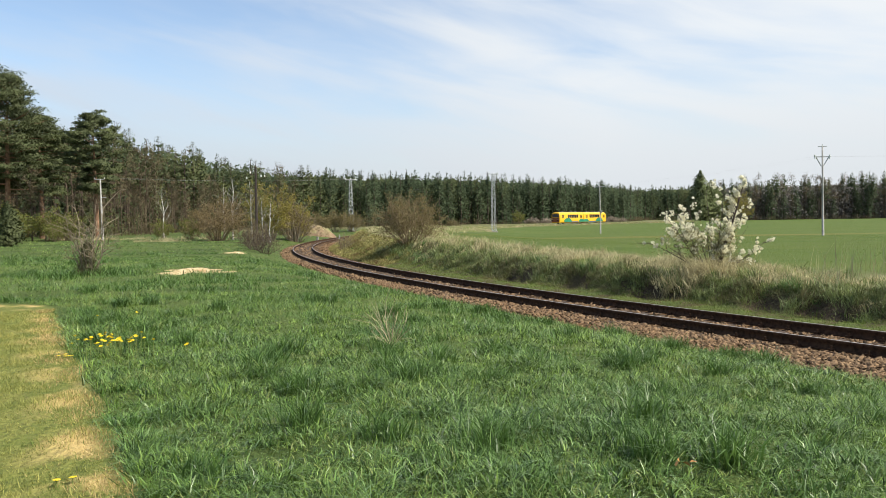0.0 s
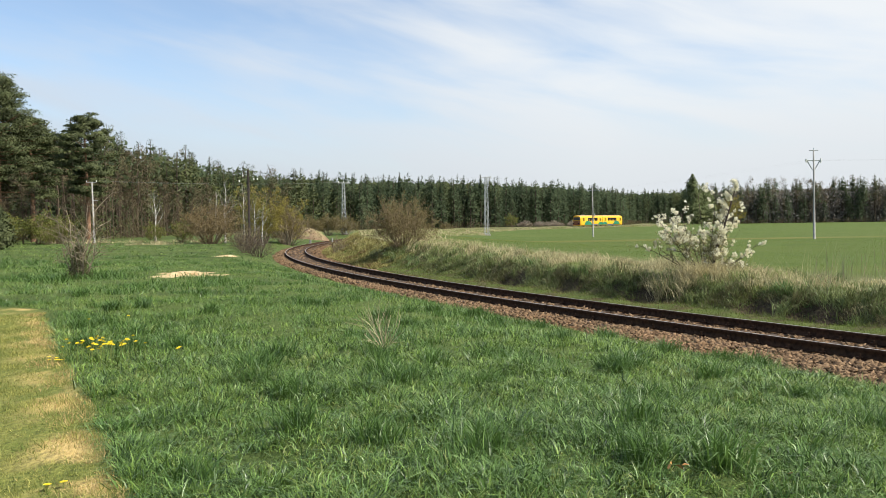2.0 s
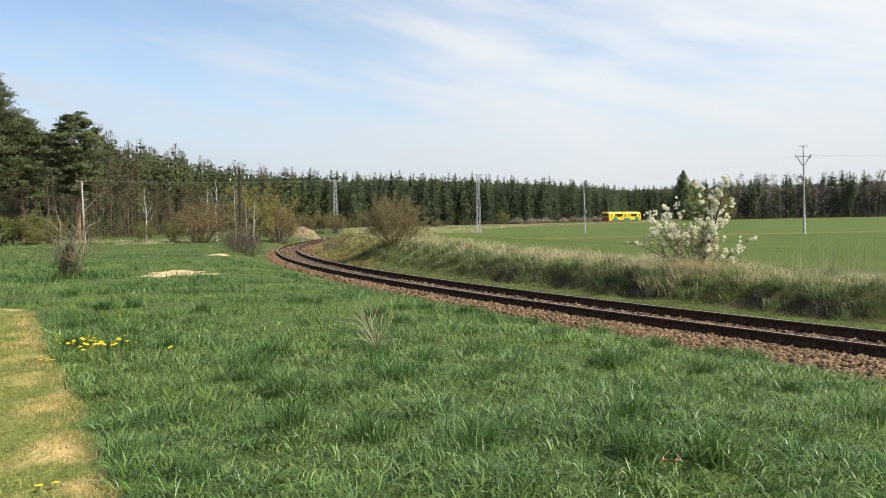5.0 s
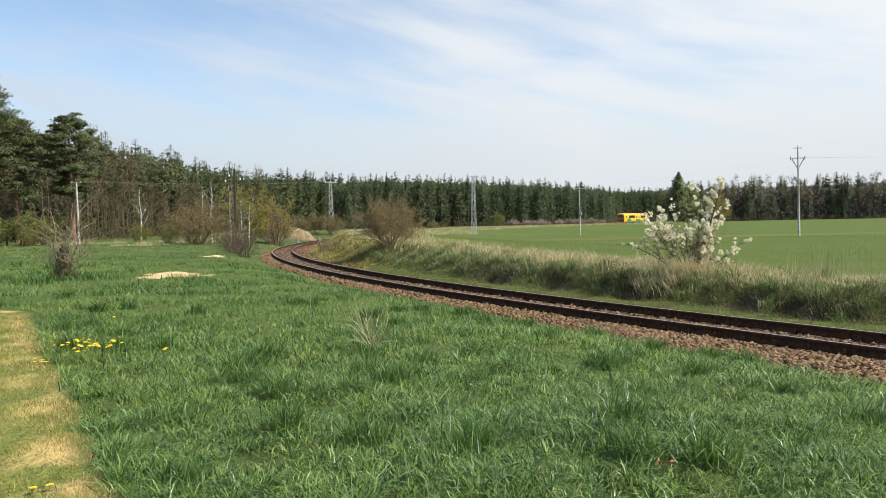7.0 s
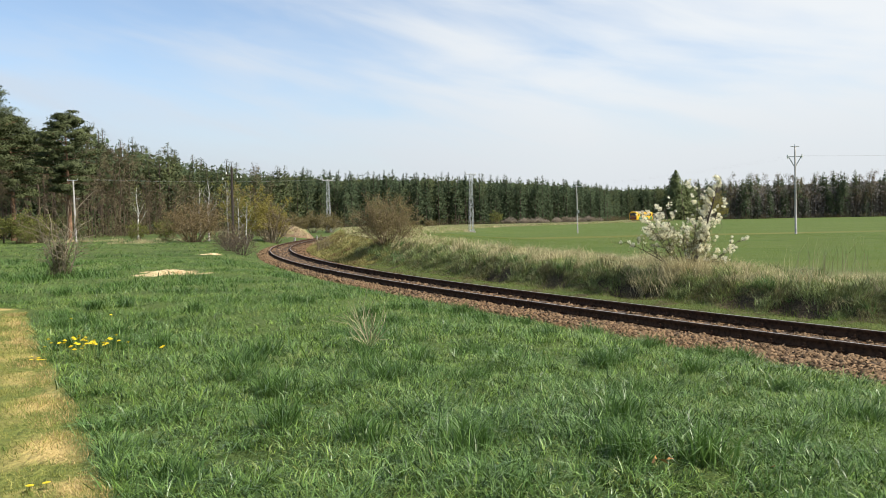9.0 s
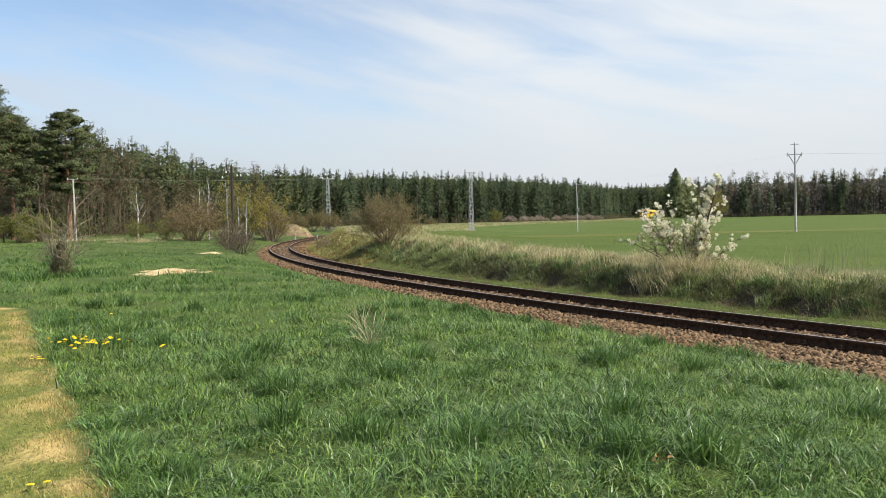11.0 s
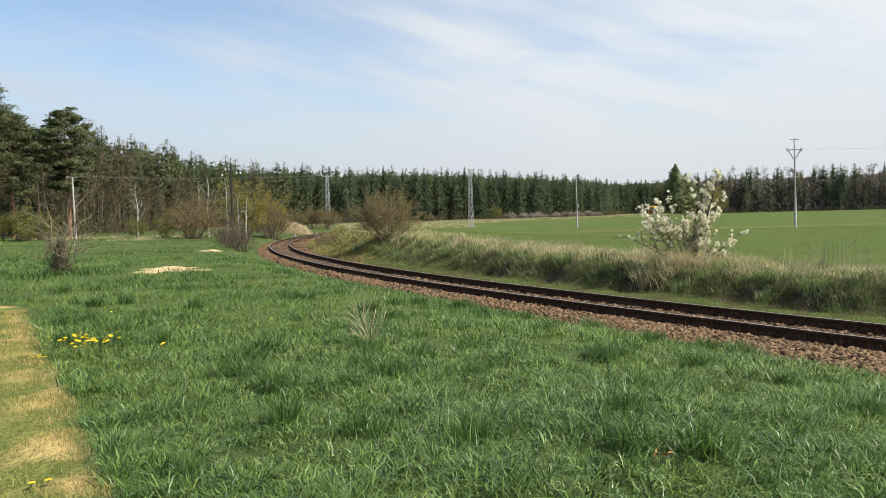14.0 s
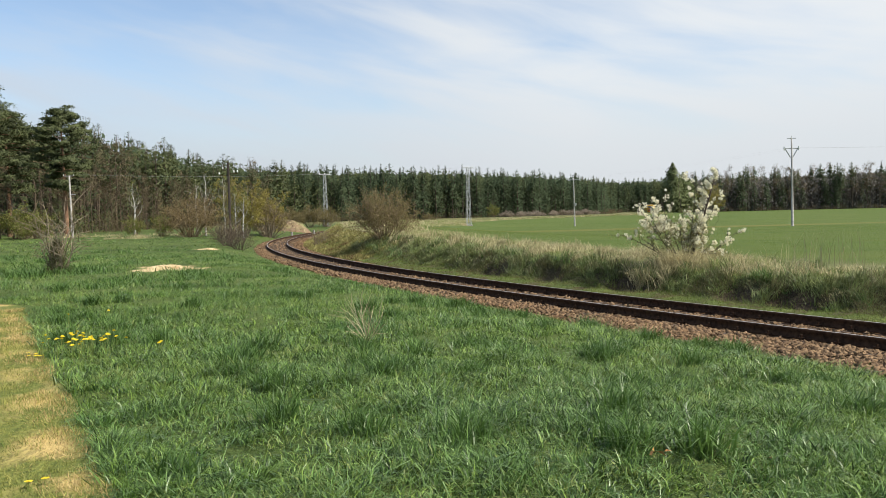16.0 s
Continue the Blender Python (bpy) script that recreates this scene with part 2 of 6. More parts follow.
def ground_material():
    """One turf for the whole sheet: the attributes say where it is mown, sown, or worn to soil."""
    m = bpy.data.materials.new("ground_cover")
    m.use_nodes = True
    nt = m.node_tree
    n, l = nt.nodes, nt.links
    b = n["Principled BSDF"]
    b.inputs["Roughness"].default_value, b.inputs["Specular IOR Level"].default_value = 0.9, 0.15
    co = n.new("ShaderNodeTexCoord")

    def noise_of(scale, detail=4.0, stretch=None):
        t = n.new("ShaderNodeTexNoise")
        t.inputs["Scale"].default_value, t.inputs["Detail"].default_value = scale, detail
        if stretch:
            mp = n.new("ShaderNodeMapping")
            mp.inputs["Scale"].default_value = stretch
            l.new(co.outputs["Object"], mp.inputs["Vector"])
            l.new(mp.outputs[0], t.inputs["Vector"])
        else:
            l.new(co.outputs["Object"], t.inputs["Vector"])
        r = n.new("ShaderNodeMapRange")
        r.inputs["From Min"].default_value, r.inputs["From Max"].default_value = 0.33, 0.67
        l.new(t.outputs["Fac"], r.inputs["Value"])
        return r.outputs[0]

    def blend(a, c, fac):
        x = n.new("ShaderNodeMix")
        x.data_type = "RGBA"
        for key, v in (("A", a), ("B", c)):
            if isinstance(v, tuple):
                x.inputs[key].default_value = (*v, 1)
            else:
                l.new(v, x.inputs[key])
        if isinstance(fac, float):
            x.inputs["Factor"].default_value = fac
        else:
            l.new(fac, x.inputs["Factor"])
        return x.outputs["Result"]

    def attribute(name):
        a = n.new("ShaderNodeAttribute")
        a.attribute_name = name
        return a.outputs["Fac"]

    fine, mid, wide = noise_of(22.0), noise_of(1.6), noise_of(0.12)
    turf = blend(blend((0.014, 0.030, 0.007), (0.048, 0.080, 0.018), fine), (0.046, 0.070, 0.017), mid)
    turf = blend(turf, blend((0.07, 0.11, 0.025), (0.14, 0.17, 0.05), fine), wide)
    turf = blend(turf, blend((0.022, 0.044, 0.010), (0.115, 0.150, 0.040), noise_of(0.42, 5.0)), 0.45)
    patch = n.new("ShaderNodeMapRange")
    patch.inputs["From Min"].default_value, patch.inputs["From Max"].default_value = 0.40, 0.85
    l.new(noise_of(1.5, 3.0), patch.inputs["Value"])
    patchy = patch.outputs[0]
    sown = blend((0.050, 0.088, 0.014), (0.078, 0.122, 0.022), noise_of(0.5))
    sown = blend(sown, (0.098, 0.125, 0.030), noise_of(0.035, 3.0, (1.0, 9.0, 1.0)))
    sown = blend(sown, (0.16, 0.145, 0.04), attribute("stubble"))
    rim = n.new("ShaderNodeMath")
    rim.operation = "MULTIPLY"
    l.new(patchy, rim.inputs[0])
    l.new(attribute("rim"), rim.inputs[1])
    mown = blend(blend((0.060, 0.085, 0.014), (0.26, 0.262, 0.070), fine), (0.125, 0.145, 0.034), noise_of(4.5, 5.0))
    mown = blend(mown, (0.50, 0.37, 0.145), rim.outputs[0])
    moss = blend(blend((0.046, 0.066, 0.015), (0.135, 0.165, 0.040), fine), (0.080, 0.058, 0.030), patchy)
    # bare earth, with the shade under the overhanging turf darkened into its colour
    soil = blend((0.028, 0.021, 0.013), (0.085, 0.065, 0.041), fine)
    dry = blend((0.13, 0.125, 0.05), (0.26, 0.23, 0.12), mid)
    col = blend(turf, sown, attribute("sown"))
    col = blend(col, mown, attribute("mown"))
    col = blend(col, dry, attribute("dry"))
    col = blend(col, soil, attribute("soil"))
    col = blend(col, moss, attribute("moss"))
    l.new(col, b.inputs["Base Color"])
    bn, bt = n.new("ShaderNodeBump"), n.new("ShaderNodeTexNoise")
    bt.inputs["Scale"].default_value, bt.inputs["Detail"].default_value = 14.0, 6.0
    bn.inputs["Strength"].default_value, bn.inputs["Distance"].default_value = 0.9, 0.08
    l.new(co.outputs["Object"], bt.inputs["Vector"])
    l.new(bt.outputs["Fac"], bn.inputs["Height"])
    l.new(bn.outputs[0], b.inputs["Normal"])
    return m


GROUND = ground_material()

# ---------------------------------------------------------------- building blocks


def to_mesh(name, verts, faces, mats, smooth=False, slots=None, normals=None):
    """verts (n, 3), faces (m, 3) or (m, 4) as arrays; normals (n, 3) round off the shading of a crown."""
    me = bpy.data.meshes.new(name)
    verts, faces = np.asarray(verts, np.float32), np.asarray(faces, np.int32)
    k = faces.shape[1]
    me.vertices.add(len(verts))
    me.vertices.foreach_set("co", verts.ravel())
    me.loops.add(faces.size)
    me.loops.foreach_set("vertex_index", faces.ravel())
    me.polygons.add(len(faces))
    me.polygons.foreach_set("loop_start", np.arange(0, faces.size, k, dtype=np.int32))
    me.polygons.foreach_set("loop_total", np.full(len(faces), k, np.int32))
    for m in mats if isinstance(mats, (list, tuple)) else [mats]:
        me.materials.append(m)
    if slots is not None:
        me.polygons.foreach_set("material_index", np.asarray(slots, np.int32))
    if smooth:
        me.polygons.foreach_set("use_smooth", np.ones(len(faces), bool))
    me.update(calc_edges=True)
    me.validate()
    if normals is not None:
        me.polygons.foreach_set("use_smooth", np.ones(len(faces), bool))
        me.normals_split_custom_set_from_vertices(np.asarray(normals, np.float32))
    return me


class Shape:
    """Collects boxes, tubes and quads into one mesh of quads and triangles."""

    def __init__(self):
        self.v, self.f = [], []

    def add(self, verts, faces):
        k = len(self.v)
        self.v += [tuple(p) for p in verts]
        self.f += [tuple(i + k for i in f) for f in faces]
        return self

    def box(self, c, size, rot=0.0, bevel=0.0):
        hx, hy, hz = (s / 2 for s in size)
        b = min(bevel, hx * 0.9, hy * 0.9)
        if b:
            ring = [(-hx + b, -hy), (hx - b, -hy), (hx, -hy + b), (hx, hy - b), (hx - b, hy), (-hx + b, hy), (-hx, hy - b), (-hx, -hy + b)]
        else:
            ring = [(-hx, -hy), (hx, -hy), (hx, hy), (-hx, hy)]
        n, cr, sr = len(ring), math.cos(rot), math.sin(rot)
        vs = [(c[0] + x * cr - y * sr, c[1] + x * sr + y * cr, c[2] + z) for z in (-hz, hz) for x, y in ring]
        fs = [(i, (i + 1) % n, n + (i + 1) % n, n + i) for i in range(n)] + [tuple(range(n - 1, -1, -1)), tuple(range(n, 2 * n))]
        return self.add(vs, fs)

    def tube(self, pts, radii, n=6, cap=True):
        pts = [Vector(p) for p in pts]
        rings = []
        for i, p in enumerate(pts):
            d = (pts[min(i + 1, len(pts) - 1)] - pts[max(i - 1, 0)]).normalized()
            a = d.cross(Vector((0, 0, 1)) if abs(d.z) < 0.9 else Vector((1, 0, 0))).normalized()
            b = d.cross(a)
            r = radii[i] if isinstance(radii, (list, tuple)) else radii
            rings.append([p + (a * math.cos(2 * math.pi * j / n) + b * math.sin(2 * math.pi * j / n)) * r for j in range(n)])
        vs = [q for ring in rings for q in ring]
        fs = [(i * n + j, i * n + (j + 1) % n, (i + 1) * n + (j + 1) % n, (i + 1) * n + j) for i in range(len(pts) - 1) for j in range(n)]
        if cap:
            fs += [tuple(range(n)), tuple(range((len(pts) - 1) * n, len(pts) * n))]
        return self.add(vs, fs)

    def mesh(self, name, mat, smooth=False):
        me = bpy.data.meshes.new(name)
        me.from_pydata(self.v, [], self.f)
        me.materials.append(mat)
        me.update()
        if smooth:
            me.polygons.foreach_set("use_smooth", np.ones(len(me.polygons), bool))
        return me


def part(name, data, parent, label=""):
    ob = new(name, data)
    ob.parent = parent
    return tagged(ob, label)


def thing(name, label, category, group="", at=(0, 0, 0), turn=0.0):
    ob = new(name)
    ob.matrix_basis = pose(*at, 0, 0, turn)
    return tagged(ob, label, category, group)


# ---------------------------------------------------------------- the line of the track
BEND_S = [0, 25, 50, 75, 100, 150, 220, 300, 420]
BEND_K = [0.00675, 0.00755, 0.00695, 0.0077, 0.00342, 0.00536, 0.00544, -0.00522, -0.00522]
RAIL_S, RAIL_Z = [0, 110, 205, 420], [-0.442, -0.428, -0.05, 0.0]
TS = np.arange(-30.0, 420.0, 0.5)
_k = np.interp(TS, BEND_S, BEND_K) * 0.5
_i0 = int(np.argmin(abs(TS)))
TH = np.cumsum(_k)
TH = TH - TH[_i0] - 0.672
TX, TY = np.cumsum(np.sin(TH)) * 0.5, np.cumsum(np.cos(TH)) * 0.5
TX, TY = TX - TX[_i0] + 16.967, TY - TY[_i0] - 1.337


def track_point(s, d=0.0, z=0.0):
    """A point d metres to the right of the track's middle, z above the rail heads."""
    h = np.interp(s, TS, TH)
    return (np.interp(s, TS, TX) + d * math.cos(h), np.interp(s, TS, TY) - d * math.sin(h), np.interp(s, RAIL_S, RAIL_Z) + z)


def track_sd(x, y):
    """Distance along the track and to its right, for arrays of places."""
    x, y = np.atleast_1d(np.asarray(x, float)), np.atleast_1d(np.asarray(y, float))
    s, d = np.empty(len(x)), np.empty(len(x))
    tx, ty, th, ts = TX[::3], TY[::3], TH[::3], TS[::3]
    for a in range(0, len(x), 20000):
        px, py = x[a:a + 20000], y[a:a + 20000]
        q = (px[:, None] - tx) ** 2 + (py[:, None] - ty) ** 2
        i = np.argmin(q, axis=1)
        ex, ey, h = px - tx[i], py - ty[i], th[i]
        along = ex * np.sin(h) + ey * np.cos(h)
        side = ex * np.cos(h) - ey * np.sin(h)
        s[a:a + 20000] = ts[i] + along
        d[a:a + 20000] = np.where(np.abs(along) < 3, side, np.sign(side) * np.sqrt(q[np.arange(len(px)), i]))
    return s, d


def smooth(a, b, x):
    t = np.clip((x - a) / (b - a), 0, 1)
    return t * t * (3 - 2 * t)


def ripple(x, y, scale, seed=0.0):
    return (np.sin(x * scale + seed) * np.cos(y * scale * 1.3 - seed * 2) + 0.6 * np.sin(x * scale * 2.3 - y * scale * 1.7 + seed * 3)
            + 0.4 * np.cos(x * scale * 3.9 + y * scale * 4.3 + seed)) / 2.0


BANK_S, BANK_Z = [-30, 20, 30, 45, 60, 80, 110, 150, 190, 420], [-0.20, -0.14, 0.0, 0.28, 0.45, 0.62, 0.62, 0.35, -0.25, -0.3]
FIELD_Y, FIELD_Z = [-60, 30, 60, 80, 130, 180, 230, 320, 500, 3000], [-0.1, -0.12, -0.32, -0.52, -1.0, -0.75, -0.40, -0.25, 0.0, 0.0]


HOLLOWS = [(12.6, 0.9, 0.34), (14.6, 0.5, 0.25), (20.3, 0.8, 0.30), (22.0, 0.5, 0.22), (25.8, 1.0, 0.30), (29.5, 0.7, 0.25), (33.0, 0.9, 0.25)]  # along the line, half-width, depth


def hollow(s, d):
    """1 in the middle of a washed-out hollow at the foot of the bank, 0 away from it."""
    return sum(np.exp(-((s - s0) / wide) ** 2 - ((d - 3.5) / 0.42) ** 2) for s0, wide, deep in HOLLOWS)


def shoulder(s):
    """How much wider the ballast lies on the meadow side."""
    return np.interp(s, [0, 13, 19, 27, 40, 60], [0.85, 0.55, 0.05, -0.35, -0.58, -0.60])


def ground_z(x, y):
    x, y = np.atleast_1d(np.asarray(x, float)), np.atleast_1d(np.asarray(y, float))
    s, d = track_sd(x, y)
    lift = np.interp(s, RAIL_S, RAIL_Z) + 0.442
    left = np.interp(-d - shoulder(s) * (1 - smooth(5, 9, -d)), [0, 1.9, 2.3, 3.2, 5.0, 8.0, 12.0], [-0.86, -0.80, -0.68, -0.45, -0.20, -0.04, 0.0])
    left = left + lift * (1 - smooth(4, 12, -d)) + 0.035 * ripple(x, y, 0.9) * smooth(2.6, 5, -d) + 0.09 * ripple(x, y, 0.13, 2.0) * smooth(9, 25, -d)
    bank = np.interp(s, BANK_S, BANK_Z)
    foot = np.interp(d, [0, 1.9, 2.2, 2.8], [-0.86, -0.80, -0.70, -0.64]) + lift
    gentle = smooth(32, 46, s) * (1 - smooth(105, 130, s))
    ragged = 0.16 * ripple(x, y, 0.8, 4.0) + 0.20 * ripple(x, y, 3.1, 1.0)
    up = 0.8 * smooth(3.15 - 0.7 * gentle + ragged, 4.2 + 1.0 * gentle + ragged, d) + 0.2 * smooth(3.3, 5.0, d)
    right = foot + (bank - foot) * up + (0.06 * ripple(x, y, 1.3, 3.0) + 0.11 * ripple(x, y, 2.1, 1.0) * smooth(36, 44, s) * (1 - smooth(95, 110, s))) * smooth(2.6, 3.4, d) * (1 - smooth(6, 9, d))
    for s0, wide, deep in HOLLOWS:
        right = right - deep * np.exp(-((s - s0) / wide) ** 2 - ((d - 3.5) / 0.42) ** 2)
    field = np.interp(y, FIELD_Y, FIELD_Z)
    right = right + (field - right) * smooth(6.5, 26, d)
    return np.where(d < 0, left, right)


def gz(x, y):
    return float(ground_z(x, y)[0])


MOWN_EDGE = [(-0.6, 2.0), (-1.80, 4.48), (-2.43, 5.69), (-3.58, 7.76), (-5.38, 10.89), (-7.0, 13.9), (-7.6, 15.0)]


def mown_depth(x, y):
    """How far inside the mown strip a place lies, in metres."""
    ex, ey = [p[0] for p in MOWN_EDGE], [p[1] for p in MOWN_EDGE]
    side = (np.interp(y, ey, ex) + 0.06 * ripple(x, y, 2.1, 5.0) - x) * 0.88
    return np.minimum(side, 15.3 + 0.15 * ripple(x, y, 1.5) - y - 0.5 * (x + 7.6))


def field_from(s):
    """How far from the line the sown field begins."""
    return np.interp(s, [0, 40, 60, 100, 140, 190, 230, 420], [8.2, 8.2, 9.5, 14.0, 17.0, 10.0, 5.0, 4.5])


def build_ground():
    front = np.radians(np.arange(-48, 48.01, 0.5))
    back = np.radians(np.arange(52, 308.1, 4.0))
    ang = np.concatenate([front, back])
    rad = [0.4]
    while rad[-1] < 3200:
        rad.append(rad[-1] * (1.016 if 12 < rad[-1] < 46 else 1.034) + 0.02)
    rad = np.array(rad)
    A, R = np.meshgrid(ang, rad)
    x, y = (R * np.sin(A)).ravel(), (R * np.cos(A)).ravel()
    s, d = track_sd(x, y)
    verts = np.column_stack([x, y, ground_z(x, y)])
    na, nr = len(ang), len(rad)
    i, j = np.meshgrid(np.arange(nr - 1), np.arange(na), indexing="ij")
    j2 = (j + 1) % na
    faces = np.stack([i * na + j, i * na + j2, (i + 1) * na + j2, (i + 1) * na + j], -1).reshape(-1, 4)
    verts = np.vstack([verts, [[0, 0, 0]]])
    me = to_mesh("ground", verts, faces[:, ::-1], GROUND, smooth=True)
    bm = bmesh.new()
    bm.from_mesh(me)
    bm.verts.ensure_lookup_table()
    for q in range(na):
        bm.faces.new((bm.verts[q], bm.verts[(q + 1) % na], bm.verts[len(verts) - 1])).normal_flip()
    bm.to_mesh(me)
    bm.free()
    masks = {
        "mown": smooth(-0.05, 0.2, mown_depth(x, y)),
        "sown": smooth(0.0, 2.6, d - field_from(s) + 0.8 * ripple(x, y, 0.4)) * (y > -40),
        "dry": np.clip(smooth(4.0, 5.0, d) * (1 - smooth(8, 11, d)) * (0.45 + 0.5 * ripple(x, y, 0.7, 2.0)) + smooth(2.4, 3.0, d) * (1 - smooth(9, 14, d)) * smooth(46, 54, s) * (1 - smooth(105, 130, s)) * 0.75, 0, 1) + 0.6 * smooth(150, 200, y - x * 0.5) * (d < 0)
               + smooth(5, 7, d) * smooth(42, 52, s) * (d < field_from(s) + 1) * np.clip(0.65 + 0.5 * ripple(x, y, 0.35, 3.0), 0.1, 1),
        # eroded earth along the bank's foot; its dark tone also paints the hollows' shade
        "soil": np.clip(smooth(2.8, 3.3, d) * (1 - smooth(3.8, 4.4, d)) * (0.75 + 0.7 * ripple(x, y, 1.1)) * (1 - 0.8 * smooth(34, 44, s)), 0, 0.95) + 1.2 * hollow(s, d)
                + 0.85 * (1 - smooth(1.9, 2.5, np.where(d < 0, -d - shoulder(s), d))),
        "rim": np.exp(-((mown_depth(x, y) - 0.20) / 0.34) ** 2),
        "moss": np.clip(smooth(1.6, 2.0, d) * (1 - smooth(3.0, 3.4, d)) * (0.8 + 0.5 * ripple(x, y, 1.4, 7.0))
                        + smooth(1.9, 2.3, d) * (1 - smooth(4.8, 6.0, d)) * smooth(46, 52, s) * (1 - smooth(100, 125, s)) * (0.9 + 0.5 * ripple(x, y, 1.2, 1.0)), 0, 1),
        "stubble": smooth(0.2, 0.9, 1 - abs(y - 0.12 * x - 84) / 9.0 + 0.3 * ripple(x, y, 0.06)) * 0.75,
    }
    for name, values in masks.items():
        a = me.attributes.new(name, "FLOAT", "POINT")
        a.data.foreach_set("value", np.append(np.clip(values, 0, 1), 0.0).astype(np.float32))
    return tagged(new("ground", me), "grassy meadow with a mown strip, a railway cutting and a green field", "ground", kind="structure")


build_ground()


# ---------------------------------------------------------------- railway
def sweep(name, profile, s0, s1, step, mat, smooth_faces=False):
    """Sweeps an open or closed (d, z) outline along the track."""
    ss = np.arange(s0, s1 + 0.01, step)
    n = len(profile)
    verts = [track_point(s, d, z) for s in ss for d, z in profile]
    faces = [(i * n + j, i * n + j + 1, (i + 1) * n + j + 1, (i + 1) * n + j) for i in range(len(ss) - 1) for j in range(n - 1)]
    return to_mesh(name, verts, faces, mat, smooth_faces)


def build_railway():
    line = thing("railway_track", "curving single railway track with rusty rails on brown ballast", "railway track")
    bed = [(-2.95, -0.52), (-2.75, -0.42), (-2.35, -0.36), (-1.75, -0.225), (-1.2, -0.20), (0, -0.215), (1.2, -0.20), (1.7, -0.225), (2.3, -0.34), (2.6, -0.42)]
    ss = np.arange(-28, 418.01, 0.5)
    verts, n = [], len(bed)
    for s in ss:
        for d, z in bed:
            dd = d + 0.10 * math.sin(s * 1.7 + d) * (abs(d) > 1.6) - float(shoulder(s)) * (d < -1.5)
            verts.append(track_point(s, dd, z + 0.018 * math.sin(s * 5.1 + d * 7)))
    faces = [(i * n + j, i * n + j + 1, (i + 1) * n + j + 1, (i + 1) * n + j) for i in range(len(ss) - 1) for j in range(n - 1)]
    part("ballast_bed", to_mesh("ballast_bed", verts, np.array(faces)[:, ::-1], BALLAST_BED, True), line, "bed of rust-stained crushed stone")
    outline = [(a, b * 1.16) for a, b in [(0.0625, -0.149), (0.0625, -0.138), (0.012, -0.118), (0.008, -0.05), (0.034, -0.034), (0.034, -0.006), (0.026, 0.0),
               (-0.026, 0.0), (-0.034, -0.006), (-0.034, -0.034), (-0.008, -0.05), (-0.012, -0.118), (-0.0625, -0.138), (-0.0625, -0.149), (0.0625, -0.149)]]
    for side in (-0.7525, 0.7525):
        rail = part("rail", sweep("rail", [(side + a, b) for a, b in outline], -28, 418, 1.0, RAIL_RUST), line, "dark rusty steel rail")
        part("running_surface", sweep("running_surface", [(side - 0.020, 0.003), (side + 0.020, 0.003)], -28, 418, 1.0, RAIL_TOP), rail, "polished rail top")
    # sleepers with their fastenings
    tie = Shape().box((0, 0, -0.25), (2.5, 0.25, 0.13), bevel=0.02).mesh("sleeper", SLEEPER)
    clip = Shape()
    for e in (-1, 1):
        clip.box((e * 0.085, 0, -0.155), (0.06, 0.11, 0.05))
        clip.tube([(e * 0.085, 0, -0.15), (e * 0.085, 0, -0.085)], 0.022, 6)
    clip.box((0, 0, -0.18), (0.34, 0.15, 0.012))
    clip = clip.mesh("fastening", RAIL_RUST)
    for i in range(230):
        s = 4.0 + i * 0.61
        t = part("sleeper", tie, line)
        x, y, z = track_point(s)
        t.matrix_basis = pose(x, y, z, 0, 0, -math.degrees(np.interp(s, TS, TH)))
        if s < 45:
            for side in (-0.7525, 0.7525):
                f = part("fastening", clip, t)
                f.matrix_basis = pose(side, 0, 0)
    return line


TRACK = build_railway()


# ---------------------------------------------------------------- poles and masts
def build_lattice_mast(at, height, turn):
    mast = thing("lattice_mast", "grey galvanised lattice steel power mast standing in grass", "power mast", "lattice masts", at, turn)
    b, t = 0.35, 0.17
    for ex, ey in ((-1, -1), (1, -1), (1, 1), (-1, 1)):
        part("leg", Shape().tube([(ex * b, ey * b, -0.3), (ex * t, ey * t, height)], 0.042, 4).mesh("leg", GALVANISED), mast)
    n = 13
    for face in range(4):
        br = Shape()
        for i in range(n):
            z0, z1 = height * i / n, height * (i + 1) / n
            w0, w1 = b + (t - b) * i / n, b + (t - b) * (i + 1) / n
            e = 1 if i % 2 else -1
            c, q = ((1, 0), (0, 1), (-1, 0), (0, -1))[face], ((0, 1), (-1, 0), (0, -1), (1, 0))[face]
            br.tube([(c[0] * w0 + q[0] * e * w0, c[1] * w0 + q[1] * e * w0, z0), (c[0] * w1 - q[0] * e * w1, c[1] * w1 - q[1] * e * w1, z1)], 0.028, 3)
        part("bracing", br.mesh("bracing", GALVANISED), mast)
    part("concrete_footing", Shape().box((0, 0, -0.1), (1.1, 1.1, 0.5), bevel=0.1).mesh("concrete_footing", CONCRETE), mast)
    part("crossarm", Shape().box((0, 0, height - 0.05), (1.9, 0.14, 0.12)).mesh("crossarm", GALVANISED), mast)
    for x in (-0.85, 0, 0.85):
        part("insulator", Shape().tube([(x, 0, height), (x, 0, height + 0.1), (x, 0, height + 0.22)], [0.05, 0.07, 0.03], 8).mesh("insulator", CERAMIC), mast)
    return mast


